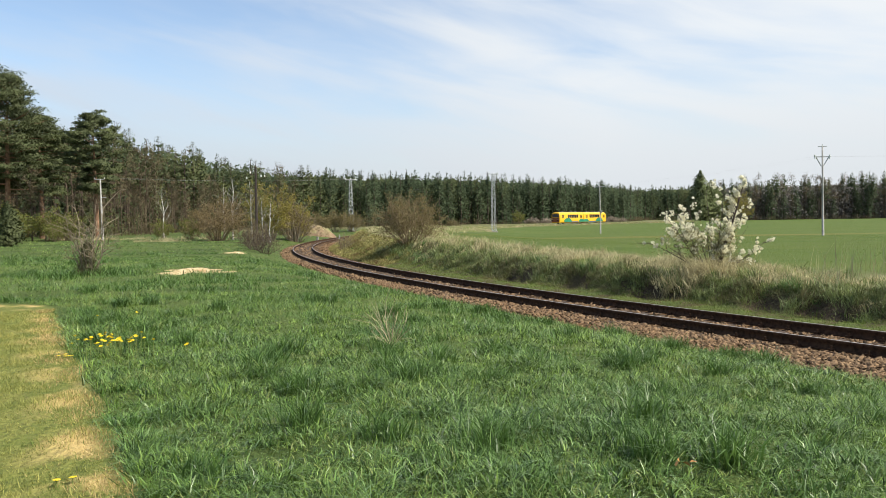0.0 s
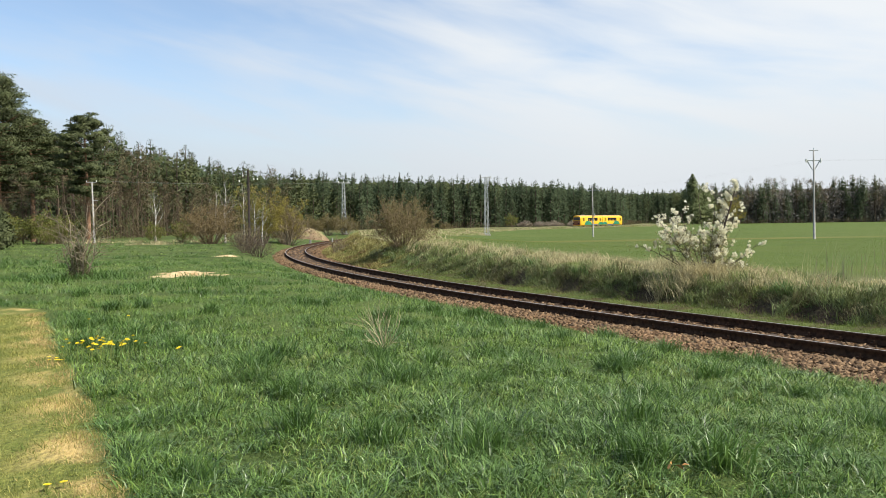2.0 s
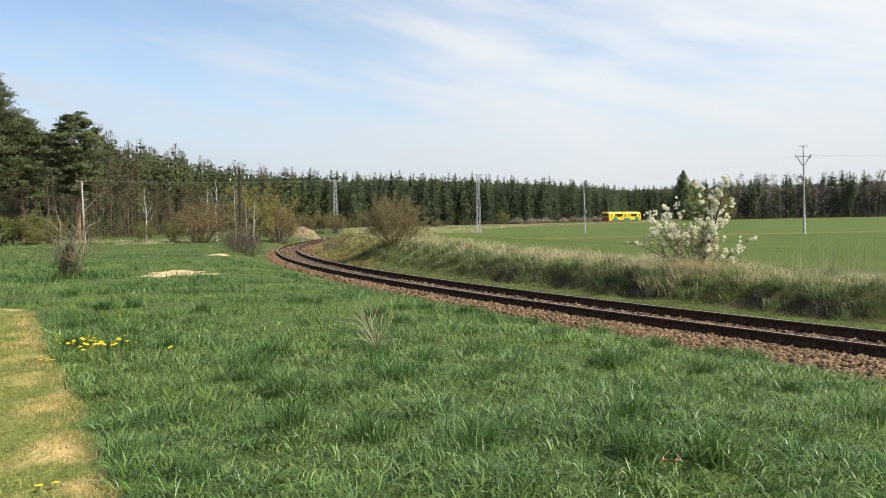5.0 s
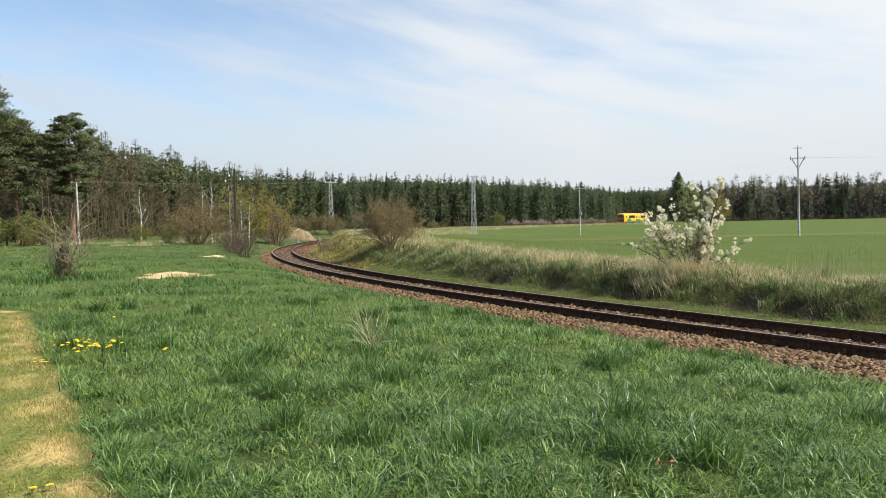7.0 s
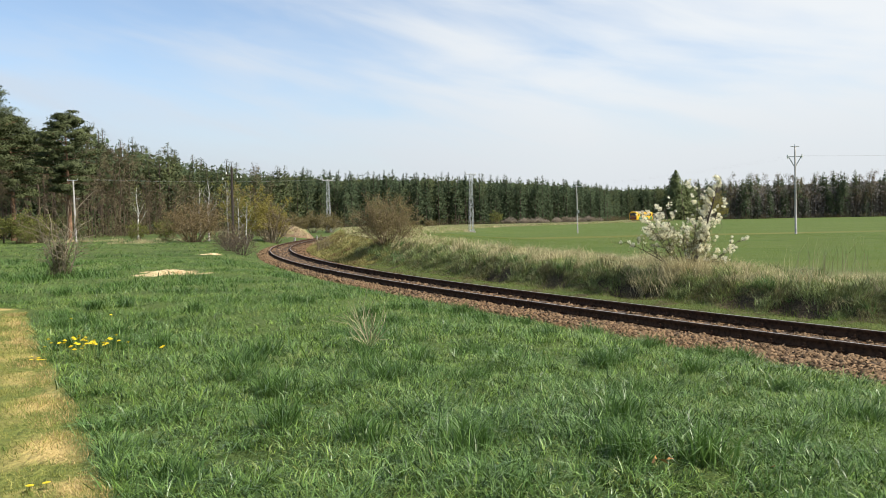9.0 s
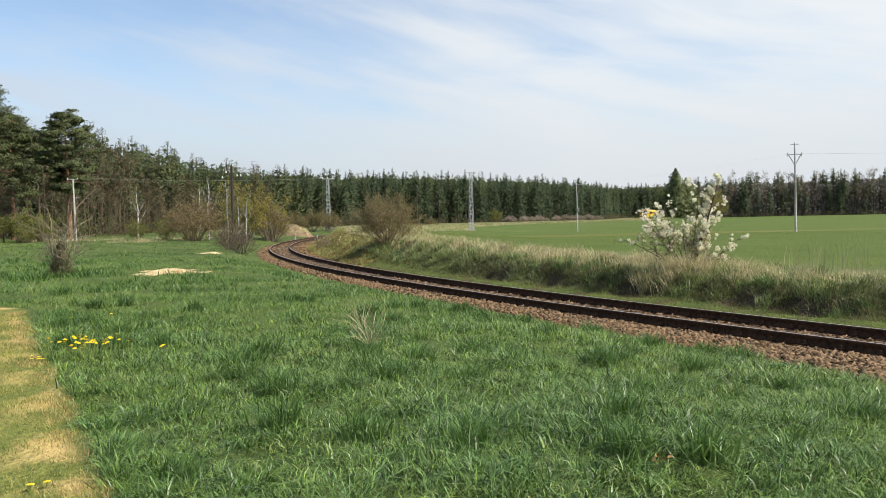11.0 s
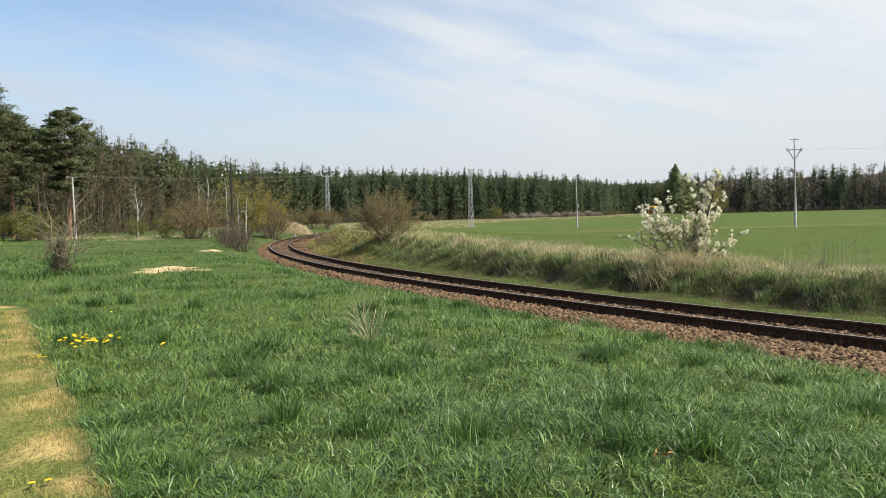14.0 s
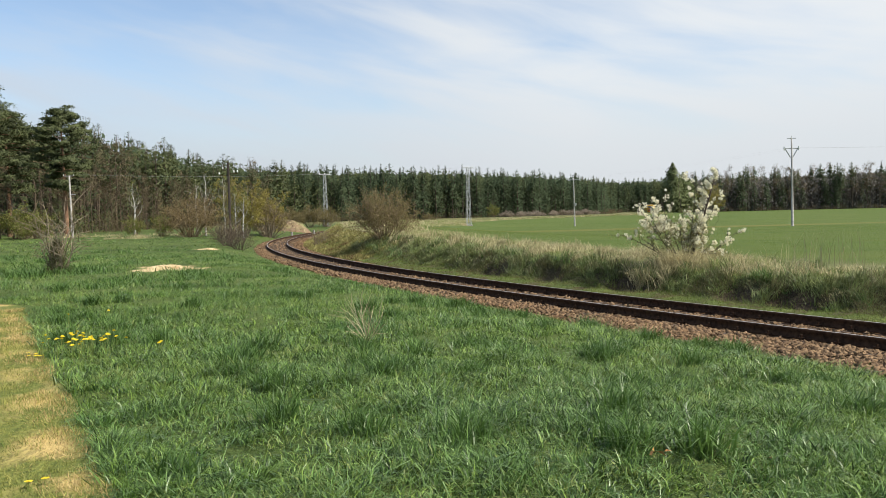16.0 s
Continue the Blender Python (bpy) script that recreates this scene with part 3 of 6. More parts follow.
def build_concrete_pole(at, height, turn, style, lean=0.0):
    pole = thing("power_pole", "slim grey concrete power pole standing in the green field", "power pole", "field power poles", at, turn)
    part("shaft", Shape().tube([(0, 0, -0.4), (lean * 0.5, 0, height * 0.5), (lean, 0, height)], [0.13, 0.10, 0.075], 12).mesh("shaft", CONCRETE, True), pole)
    if style == "fork":
        part("top_crossarm", Shape().box((lean, 0, height - 0.05), (0.85, 0.09, 0.08)).mesh("top_crossarm", GALVANISED), pole)
        part("crossarm", Shape().box((lean, 0, height - 1.1), (1.6, 0.10, 0.09)).mesh("crossarm", GALVANISED), pole)
        for e in (-1, 1):
            part("strut", Shape().tube([(lean + e * 0.1, 0, height - 2.05), (lean + e * 0.62, 0, height - 1.12)], 0.055, 5).mesh("strut", GALVANISED), pole)
            part("insulator", Shape().tube([(lean + e * 0.72, 0, height - 1.32), (lean + e * 0.72, 0, height - 0.9)], [0.06, 0.085], 8).mesh("insulator", CERAMIC), pole)
        part("insulator", Shape().tube([(lean, 0, height), (lean, 0, height + 0.22)], [0.06, 0.04], 8).mesh("insulator", CERAMIC), pole)
    else:
        part("crossarm", Shape().box((lean, 0, height - 0.1), (2.3, 0.10, 0.10)).mesh("crossarm", GALVANISED), pole)
        for e in (-0.95, 0, 0.95):
            part("insulator", Shape().tube([(lean + e, 0, height - 0.05), (lean + e, 0, height + 0.22)], [0.06, 0.04], 8).mesh("insulator", CERAMIC), pole)
        box = part("switch_box", Shape().box((0.2, -0.1, height - 4.3), (0.2, 0.2, 0.5), bevel=0.03).mesh("switch_box", GALVANISED), pole, "small grey switch box")
        part("bracket", Shape().box((0.1, 0, height - 4.3), (0.25, 0.06, 0.06)).mesh("bracket", GALVANISED), box)
    return pole


def build_cable(name, a, b, sag, radius, label):
    a, b = Vector(a), Vector(b)
    pts = [a.lerp(b, i / 14) - Vector((0, 0, sag * 4 * (i / 14) * (1 - i / 14))) for i in range(15)]
    return tagged(new(name, Shape().tube(pts, radius, 4).mesh(name, CABLE)), label, "cable", "overhead lines")


POLE_R = (39.3, 80.0, gz(39.3, 80.0))
POLE_M = (26.5, 130.0, gz(26.5, 130.0))
MAST_1 = (8.55, 130.0, gz(8.55, 130.0))
MAST_2 = (-15.35, 130.0, gz(-15.35, 130.0))
build_concrete_pole(POLE_R, 9.2, -8, "fork", -0.1)
build_concrete_pole(POLE_M, 7.95, -20, "tee", -0.1)
build_lattice_mast(MAST_1, 9.24 - MAST_1[2], 18)
build_lattice_mast(MAST_2, 8.63 - MAST_2[2], 25)


def build_wooden_pole(at, height):
    pole = thing("wooden_pole", "dark tarred wooden telegraph pole beside bare bushes", "telegraph pole", "", at)
    part("shaft", Shape().tube([(0, 0, -0.4), (0, 0, height)], [0.115, 0.085], 10).mesh("shaft", TARRED, True), pole)
    for x, z in ((-0.75, 0.9), (0.45, 0.75), (0.75, 0.75), (-0.45, 0.45)):
        ins = part("insulator", Shape().tube([(x, 0, height - z - 0.12), (x, 0, height - z), (x, 0, height - z + 0.06)], [0.045, 0.055, 0.025], 8).mesh("insulator", CERAMIC), pole, "white porcelain insulator")
        part("bracket", Shape().tube([(0, 0, height - z - 0.22), (x, 0, height - z - 0.22), (x, 0, height - z - 0.1)], 0.02, 5).mesh("bracket", RAIL_RUST), ins)
    return pole


def build_white_pole(at, height):
    pole = thing("lamp_pole", "pale concrete line pole standing before the dark forest edge", "power pole", "", at)
    part("shaft", Shape().tube([(0, 0, -0.4), (-0.1, 0, height)], [0.10, 0.07], 10).mesh("shaft", CONCRETE, True), pole)
    part("crossarm", Shape().box((-0.18, 0, height - 0.05), (0.9, 0.06, 0.06)).mesh("crossarm", GALVANISED), pole)
    part("lower_crossarm", Shape().box((0.2, 0, height - 1.9), (0.55, 0.06, 0.06)).mesh("lower_crossarm", GALVANISED), pole)
    for x in (-0.65, 0.35):
        part("insulator", Shape().tube([(x, 0, height - 0.02), (x, 0, height + 0.14)], [0.04, 0.03], 8).mesh("insulator", CERAMIC), pole)
    return pole


POLE_D = (-15.6, 65.0, gz(-15.6, 65.0))
POLE_W = (-34.9, 79.5, gz(-34.9, 79.5))
build_wooden_pole(POLE_D, 6.3 - POLE_D[2])
build_white_pole(POLE_W, 6.3)


def build_lines():
    """Two wires from mast to mast along the line of poles."""
    tops = [(POLE_W, 6.4), (MAST_2, 8.75 - MAST_2[2]), (MAST_1, 9.35 - MAST_1[2]), (POLE_M, 8.05), (POLE_R, 8.15), ((92, 68, 0), 7.4)]
    for (a, ha), (b, hb), r in zip(tops, tops[1:], (0.0045, 0.004, 0.003, 0.0017, 0.004)):
        for e in (-0.75, 0.75):
            build_cable("overhead_wire", (a[0] + e, a[1], a[2] + ha), (b[0] + e, b[1], b[2] + hb), 0.35, r, "thin aluminium overhead wire between the power poles")


build_lines()


# ---------------------------------------------------------------- plants
def cards(centres, size, gen, long=1.0, flat=0.0, thin=0.55):
    """A small four-cornered leaf or clump at each centre, turned at random. Returns verts, quads."""
    c = np.asarray(centres, float)
    n = len(c)
    a = gen.normal(size=(n, 3))
    a[:, 2] *= 1 - flat
    a /= np.linalg.norm(a, axis=1)[:, None]
    b = np.cross(a, gen.normal(size=(n, 3)))
    b /= np.linalg.norm(b, axis=1)[:, None]
    k = (size * gen.uniform(0.6, 1.4, n))[:, None]
    lift = np.cross(a, b) * k * gen.uniform(-0.3, 0.3, (n, 1))
    v = np.stack([c - a * k * long, c - b * k * thin + lift, c + a * k * long, c + b * k * thin + lift], 1).reshape(-1, 3)
    return v, np.arange(4 * n).reshape(-1, 4)


def grow(shape, gen, start, way, length, r, depth, spots, rise=0.15, spread=0.7, kids=4, wig=0.18, kid_len=(0.45, 0.65)):
    """A branch with its side branches; spots collects places along the twigs."""
    p, d = Vector(start), Vector(way).normalized()
    pts, n = [p.copy()], 4 if depth else 2
    for i in range(n):
        d = (d + Vector(gen.normal(size=3)) * wig + Vector((0, 0, rise))).normalized()
        p = p + d * length / n
        pts.append(p.copy())
    shape.tube(pts, [r * (1 - 0.65 * i / n) for i in range(n + 1)], 6 if r > 0.05 else 4 if r > 0.025 else 3, cap=False)
    if depth == 0:
        spots += [tuple(q) for q in pts[1:]]
        return
    for k in range(kids):
        f = 0.3 + 0.7 * (k + gen.uniform(0, 1)) / kids
        i = min(int(f * n), n - 1)
        q = pts[i].lerp(pts[i + 1], f * n - i)
        side = Vector(gen.normal(size=3))
        side = (side - side.dot(d) * d).normalized()
        grow(shape, gen, q, d * (1 - spread * 0.5) + side * spread, length * gen.uniform(*kid_len), r * 0.5, depth - 1, spots, rise, spread, kids, wig, kid_len)


def bush_meshes(seed, height, width, stems, depth, kids, bark, leaf, leaves, leaf_size, name, thick=0.03):
    gen = np.random.default_rng(seed)
    sh, spots = Shape(), []
    for i in range(stems):
        a = 2 * math.pi * (i + gen.uniform(0, 0.8)) / stems
        u = math.sqrt(gen.uniform(0.0, 1.0))
        tip = Vector((math.cos(a) * width * 0.5 * u, math.sin(a) * width * 0.5 * u, height * (math.sqrt(1 - 0.75 * u * u)) * gen.uniform(0.75, 1.0)))
        base = (math.cos(a) * 0.10 * width * u, math.sin(a) * 0.10 * width * u, -0.1)
        way = tip - Vector(base)
        grow(sh, gen, base, way + Vector((0, 0, -0.12 * way.length)), way.length * 0.86, thick * gen.uniform(0.7, 1.2), depth, spots, 0.05, 0.8, kids, 0.14, (0.26, 0.42))
    wood = sh.mesh(name + "_wood", bark)
    foliage = None
    if leaves:
        sp = np.array(spots)
        pick = sp[gen.integers(0, len(sp), leaves)] + gen.normal(size=(leaves, 3)) * leaf_size * 1.6
        v, f = cards(pick, leaf_size, gen)
        foliage = to_mesh(name + "_leaves", v, f, leaf)
    return wood, foliage


def place_plant(name, label, category, wood, foliage, at, turn=0.0, scale=1.0, group="", stem="stem"):
    ob = thing(name, label, category, group, at, turn)
    ob.scale = (scale, scale, scale)
    part(stem, wood, ob)
    if foliage:
        part("crown", foliage, ob)
    return ob


def face_out(v, f, out):
    """Turns each quad so that its front looks the way its outward direction points."""
    q = v[f]
    n = np.cross(q[:, 2] - q[:, 0], q[:, 3] - q[:, 1])
    back = (n * out[f[:, 0]]).sum(1) < 0
    f = f.copy()
    f[back] = f[back][:, ::-1]
    return f


def unit(a):
    return a / np.maximum(np.linalg.norm(a, axis=1), 1e-6)[:, None]


def pine_arrays(seed, height, crown_from, radius, limbs, per, size, dome, sub=6):
    """Trunk and limbs as a Shape; flat sprays of needle tufts along every limb. Returns shape, verts, quads, normals."""
    gen = np.random.default_rng(seed)
    sh = Shape()
    lean, bow = gen.normal(size=2) * 0.02 * height, gen.normal(size=2) * 0.012 * height
    axis = lambda f: Vector((lean[0] * f * f + bow[0] * math.sin(5 * f), lean[1] * f * f + bow[1] * math.sin(4 * f), height * f))
    sh.tube([axis(f) - Vector((0, 0, 0.3 * (f == 0))) for f in (0, 0.2, 0.4, 0.55, 0.7, 0.85, 0.97)],
            [0.021 * height, 0.0165 * height, 0.0135 * height, 0.011 * height, 0.008 * height, 0.005 * height, 0.001 * height], 8, cap=False)
    # dead stubs below the crown
    for i in range(7):
        f, a = gen.uniform(crown_from * 0.45, crown_from), gen.uniform(0, 6.28)
        way = Vector((math.cos(a), math.sin(a), gen.uniform(-0.1, 0.3))) * gen.uniform(0.05, 0.13) * height * 0.8
        sh.tube([axis(f), axis(f) + way * 0.5 + Vector((0, 0, 0.1)), axis(f) + way], [0.003 * height, 0.002 * height, 0.0008 * height], 4, cap=False)
    centres = []
    for i in range(limbs):
        g = (i + gen.uniform(0, 1)) / limbs
        f = crown_from + (0.965 - crown_from) * g ** 0.85
        a = i * 2.4 + gen.uniform(-0.6, 0.6)
        wide = radius * min(1, 0.75 + 1.0 * g) * (1 - max(0, (g - 0.3) / 0.7) ** dome) ** 0.62 + 0.05 * radius
        reach = wide * gen.uniform(0.55, 1.12)
        way, side = Vector((math.cos(a), math.sin(a), 0)), Vector((-math.sin(a), math.cos(a), 0))
        rise = gen.uniform(-0.12, 0.10) + 0.42 * g
        q = axis(f)
        m, e = q + way * reach * 0.5 + Vector((0, 0, reach * rise * 0.3)), q + way * reach + Vector((0, 0, reach * rise))
        sh.tube([q, m, e], [0.0052 * height * (1.1 - 0.8 * g), 0.0034 * height * (1.1 - 0.8 * g), 0.001 * height], 5, cap=False)
        for k in range(sub):
            u = gen.uniform(0.38, 1.03)
            c = (q.lerp(m, u * 2) if u < 0.5 else m.lerp(e, u * 2 - 1)) + side * gen.uniform(-0.34, 0.34) * reach * (0.4 + 0.6 * u) + Vector((0, 0, gen.uniform(-0.02, 0.10) * radius))
            centres.append(tuple(c))
            if k % 2 == 0:
                b = q.lerp(m, min(1, u * 1.4))
                sh.tube([b, c], [0.0016 * height, 0.0006 * height], 3, cap=False)
    for k in range(sub * 2):
        centres.append(tuple(axis(0.975) + Vector(gen.normal(size=3)) * 0.12 * radius))
    c = np.array(centres)
    puff = radius * gen.uniform(0.065, 0.125, len(c))
    heart = np.repeat(c, per, 0)
    p = heart + np.clip(gen.normal(size=(len(heart), 3)), -1.5, 1.5) * np.repeat(puff, per)[:, None] * np.array([1.25, 1.25, 0.30])
    v, fc = cards(p, size, gen, 1.2, 0.2, 0.38)
    mid = np.array([tuple(axis(z / height)) for z in np.clip(p[:, 2] - 0.1 * radius, 0, height)])
    out = unit(p - heart) * 0.55 + unit(p - mid) * 0.6 + np.array([0, 0, 0.45]) + gen.normal(size=p.shape) * 0.22
    out = np.repeat(unit(out), 4, 0)
    return sh, v, face_out(v, fc, out), out


def far_conifer(seed, height, radius, power, count, base=0.02, size=0.24):
    """A conifer whose crown is a ragged, lobed cloud of needle tufts round the trunk. Returns shape, verts, quads, normals."""
    gen = np.random.default_rng(seed)
    sh = Shape()
    sh.tube([(0, 0, -0.3), (0, 0, height * 0.5), (0, 0, height * 0.97)], [0.013 * height, 0.008 * height, 0.002 * height], 5, cap=False)

    def outline(a, g):
        wide = radius * (np.minimum(1, 0.7 + g) * (1 - g ** 2.0) ** power + 0.025)
        return wide * (0.86 + 0.22 * np.sin(3 * a + 11 * g + seed) * np.cos(2 * a - 17 * g))

    # large boughs within, loose tufts over them
    vs, fs, ns = [], [], []
    for n, size_, r0, r1 in ((count // 4, size * 2.3, 0.0, 0.72), (count, size, 0.5, 1.06)):
        g = gen.uniform(0, 0.86 if r0 == 0 else 1.0, n) ** 0.75
        a = gen.uniform(0, 2 * np.pi, n)
        r = outline(a, g) * gen.uniform(r0, r1, n)
        c = np.column_stack([r * np.cos(a), r * np.sin(a), height * (base + (0.985 - base) * g)]) + np.clip(gen.normal(size=(n, 3)), -1.3, 1.3) * 0.14
        v, f = cards(c, size_ * (1.15 - 0.72 * g ** 3), gen, 1.0, 0.0, 0.62)
        out = unit(c * np.array([1, 1, 0])) * 0.9 + np.array([0, 0, 0.45]) + gen.normal(size=c.shape) * 0.24
        out = np.repeat(unit(out), 4, 0)
        fs.append(face_out(v, f, out) + sum(len(q) for q in vs))
        vs.append(v)
        ns.append(out)
    return sh, np.vstack(vs), np.vstack(fs), np.vstack(ns)


def bare_tree(seed, height, kids=4, leaves=420, size=0.30, spread=0.62, thin=0.12, stout=1.0):
    gen = np.random.default_rng(seed)
    sh, spots = Shape(), []
    trunk = [(gen.normal() * 0.02 * height * f, gen.normal() * 0.02 * height * f, height * f - 0.3 * (f == 0)) for f in (0, 0.25, 0.5, 0.75, 1.0)]
    sh.tube(trunk, [k * stout * height for k in (0.010, 0.008, 0.006, 0.0035, 0.001)], 6, cap=False)
    for i in range(11):
        f = 0.28 + 0.65 * i / 10
        a = i * 2.4 + gen.uniform(0, 1)
        k = min(int(f * 4), 3)
        q = Vector(trunk[k]).lerp(Vector(trunk[k + 1]), f * 4 - k)
        grow(sh, gen, q, (math.cos(a), math.sin(a), 0.9), height * 0.34 * (1.15 - f), 0.0032 * height, 1, spots, 0.14, spread, kids)
    sp = np.array(spots)
    pick = sp[gen.integers(0, len(sp), leaves)] + gen.normal(size=(leaves, 3)) * size
    v, f = cards(pick, size, gen, 1.6, 0.0, thin)
    out = unit(pick * np.array([1, 1, 0])) * 0.8 + np.array([0, 0, 0.4]) + gen.normal(size=pick.shape) * 0.3
    out = np.repeat(unit(out), 4, 0)
    return sh, v, face_out(v, f, out), out


# far trees: a few models, placed in rows along the forest's edge
MODELS = {
    "pine": [far_conifer(s, 17.0, 3.0, 0.85, 430, size=0.215) for s in (1, 2, 3)],
    "spruce": [far_conifer(s, 17.0, 3.3, 1.45, 470, size=0.22) for s in (4, 5, 6)],
    "dark_pine": [far_conifer(s, 17.0, 3.0, 0.8, 470, size=0.20) for s in (14, 15, 16)],
    "bare": [bare_tree(s, 14.0, 3, 300) for s in (7, 8, 9)],
}
WOOD = {"pine": DARK_BARK, "dark_pine": DARK_BARK, "spruce": DARK_BARK, "bare": BARE_BARK}
# the distant pines and spruces wear the needle colour lifted for haze
LEAF = {"pine": NEEDLE_HAZY, "dark_pine": NEEDLE, "spruce": NEEDLE_HAZY, "bare": TWIG_HAZE}
TREE_LABEL = {"dark_pine": "tall dark pine behind leafless trees at the meadow's edge", "pine": "tall dark green pine at the forest edge", "spruce": "dark green spruce with a pointed top at the forest edge",
              "bare": "leafless brown deciduous tree at the forest edge"}
TREE_H = {"pine": 17.0, "dark_pine": 17.0, "spruce": 17.0, "bare": 14.0}
FOREST_EDGE = [  # x, y, height, share of bare trees
    (-92, 60, 18, 0.7), (-70, 84, 18, 0.75), (-54, 100, 16.6, 0.7), (-50, 118, 17.4, 0.7), (-53, 150, 19.0, 0.5), (-50, 180, 18.2, 0.3), (-41, 200, 16.8, 0.1),
    (-30, 225, 17.3, 0), (-15, 245, 17.6, 0), (3, 258, 18.1, 0), (23, 268, 17.4, 0), (45, 285, 17.0, 0), (71, 310, 16.4, 0), (82, 345, 16, 0), (92, 400, 17, 0), (112, 438, 19.5, 0), (150, 452, 20.5, 0), (200, 470, 21, 0.2)]
RIGHT_EDGE = [(124, 330, 17.5, 0.45), (135, 332, 19.5, 0.4), (160, 335, 20, 0.4), (190, 332, 20.5, 0.6), (215, 330, 22, 0.75), (300, 315, 24, 0.8)]


def along(edge, spacing, gen):
    pts = np.array(edge, float)
    seg = np.hypot(*np.diff(pts[:, :2], axis=0).T)
    cum = np.concatenate([[0], np.cumsum(seg)])
    pos = 0.0
    while pos < cum[-1]:
        row = [np.interp(pos, cum, pts[:, k]) for k in range(4)]
        i = min(np.searchsorted(cum, pos, side="right") - 1, len(seg) - 1)
        d = (pts[i + 1, :2] - pts[i, :2]) / seg[i]
        yield row, np.array([-d[1], d[0]])
        pos += spacing * gen.uniform(0.7, 1.3)


def build_forest():
    gen = np.random.default_rng(21)
    protos, first = {}, {}
    for kind, models in MODELS.items():
        protos[kind] = []
        for sh, v, f, nv in models:
            protos[kind].append((sh.mesh(kind + "_trunk", WOOD[kind]), to_mesh(kind + "_crown", v, f, LEAF[kind], normals=nv)))
    store = {k: [[], [], 0, []] for k in ("pine", "spruce", "dark_pine", "bare", "wood")}
    arrays = {kind: [(np.array(sh.v), np.array([q for q in sh.f if len(q) == 4])[:150 if kind == "bare" else 35], v, f, nv) for sh, v, f, nv in models] for kind, models in MODELS.items()}
    for edge, sides in ((FOREST_EDGE, 1), (RIGHT_EDGE, 1)):
        for rank, (offset, spacing) in enumerate(((0, 2.7), (4, 2.4), (8, 2.4), (14, 2.6))):
            for (x, y, h, bare), nrm in along(edge, spacing, gen):
                px, py = x + nrm[0] * offset * sides + gen.normal() * 1.7, y + nrm[1] * offset * sides + gen.normal() * 1.7
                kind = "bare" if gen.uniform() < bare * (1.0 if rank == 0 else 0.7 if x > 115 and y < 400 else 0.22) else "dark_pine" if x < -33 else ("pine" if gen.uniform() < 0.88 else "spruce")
                k = int(gen.integers(0, 3))
                size = h / TREE_H[kind] * (gen.uniform(0.82 if x < 115 else 0.68, 1.06) if rank else gen.uniform(0.52, 1.02)) * (1 if kind != "bare" else 0.95 if x > 0 else gen.uniform(0.55, 0.95))
                turn, z, fat = gen.uniform(0, 360), gz(px, py), (size + 0.12) * gen.uniform(0.85, 1.25)
                if rank == 0:
                    m = pose(px, py, z, 0, 0, turn)
                    if (kind, k) in first:
                        src = first[kind, k]
                        ob = copy_thing(src, m)
                        ob.scale = (fat, fat, size)
                    else:
                        ob = thing(kind + "_tree" if kind != "bare" else "bare_tree", TREE_LABEL[kind], "tree", "forest edge trees", (px, py, z), turn)
                        ob.scale = (fat, fat, size)
                        part("trunk", protos[kind][k][0], ob)
                        part("crown", protos[kind][k][1], ob)
                        first[kind, k] = ob
                    continue
                wv, wf, v, f, nv = arrays[kind][k]
                c, s_ = math.cos(math.radians(turn)) * fat, math.sin(math.radians(turn)) * fat
                rot = np.array([[c, s_, 0], [-s_, c, 0], [0, 0, size]])
                if kind == "bare":
                    store[kind][3].append(unit(nv @ np.array([[c, s_, 0], [-s_, c, 0], [0, 0, fat]])))
                else:
                    f = f[v[f[:, 0], 2] > (8.0 if rank == 1 else 9.5)]
                    used = np.unique(f)
                    renum = np.zeros(len(v), int)
                    renum[used] = np.arange(len(used))
                    v, nv, f = v[used], nv[used], renum[f]
                    store[kind][3].append(unit(nv @ np.array([[c, s_, 0], [-s_, c, 0], [0, 0, fat]])))
                for key, vv, ff in (("wood", wv, wf), (kind, v, f)):
                    st = store[key]
                    st[0].append(vv @ rot + [px, py, z])
                    st[1].append(ff + st[2])
                    st[2] += len(vv)
    wood = tagged(new("forest", to_mesh("forest", np.vstack(store["wood"][0]), np.vstack(store["wood"][1]), DARK_BARK)),
                  "deep mixed forest of dark pines and spruces behind the fields", "forest", kind="stuff")
    for key, mat in (("pine", NEEDLE_HAZY), ("spruce", NEEDLE_HAZY), ("dark_pine", NEEDLE), ("bare", TWIG_HAZE)):
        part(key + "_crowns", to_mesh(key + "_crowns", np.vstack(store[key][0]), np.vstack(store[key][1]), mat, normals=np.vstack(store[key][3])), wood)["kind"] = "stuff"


build_forest()


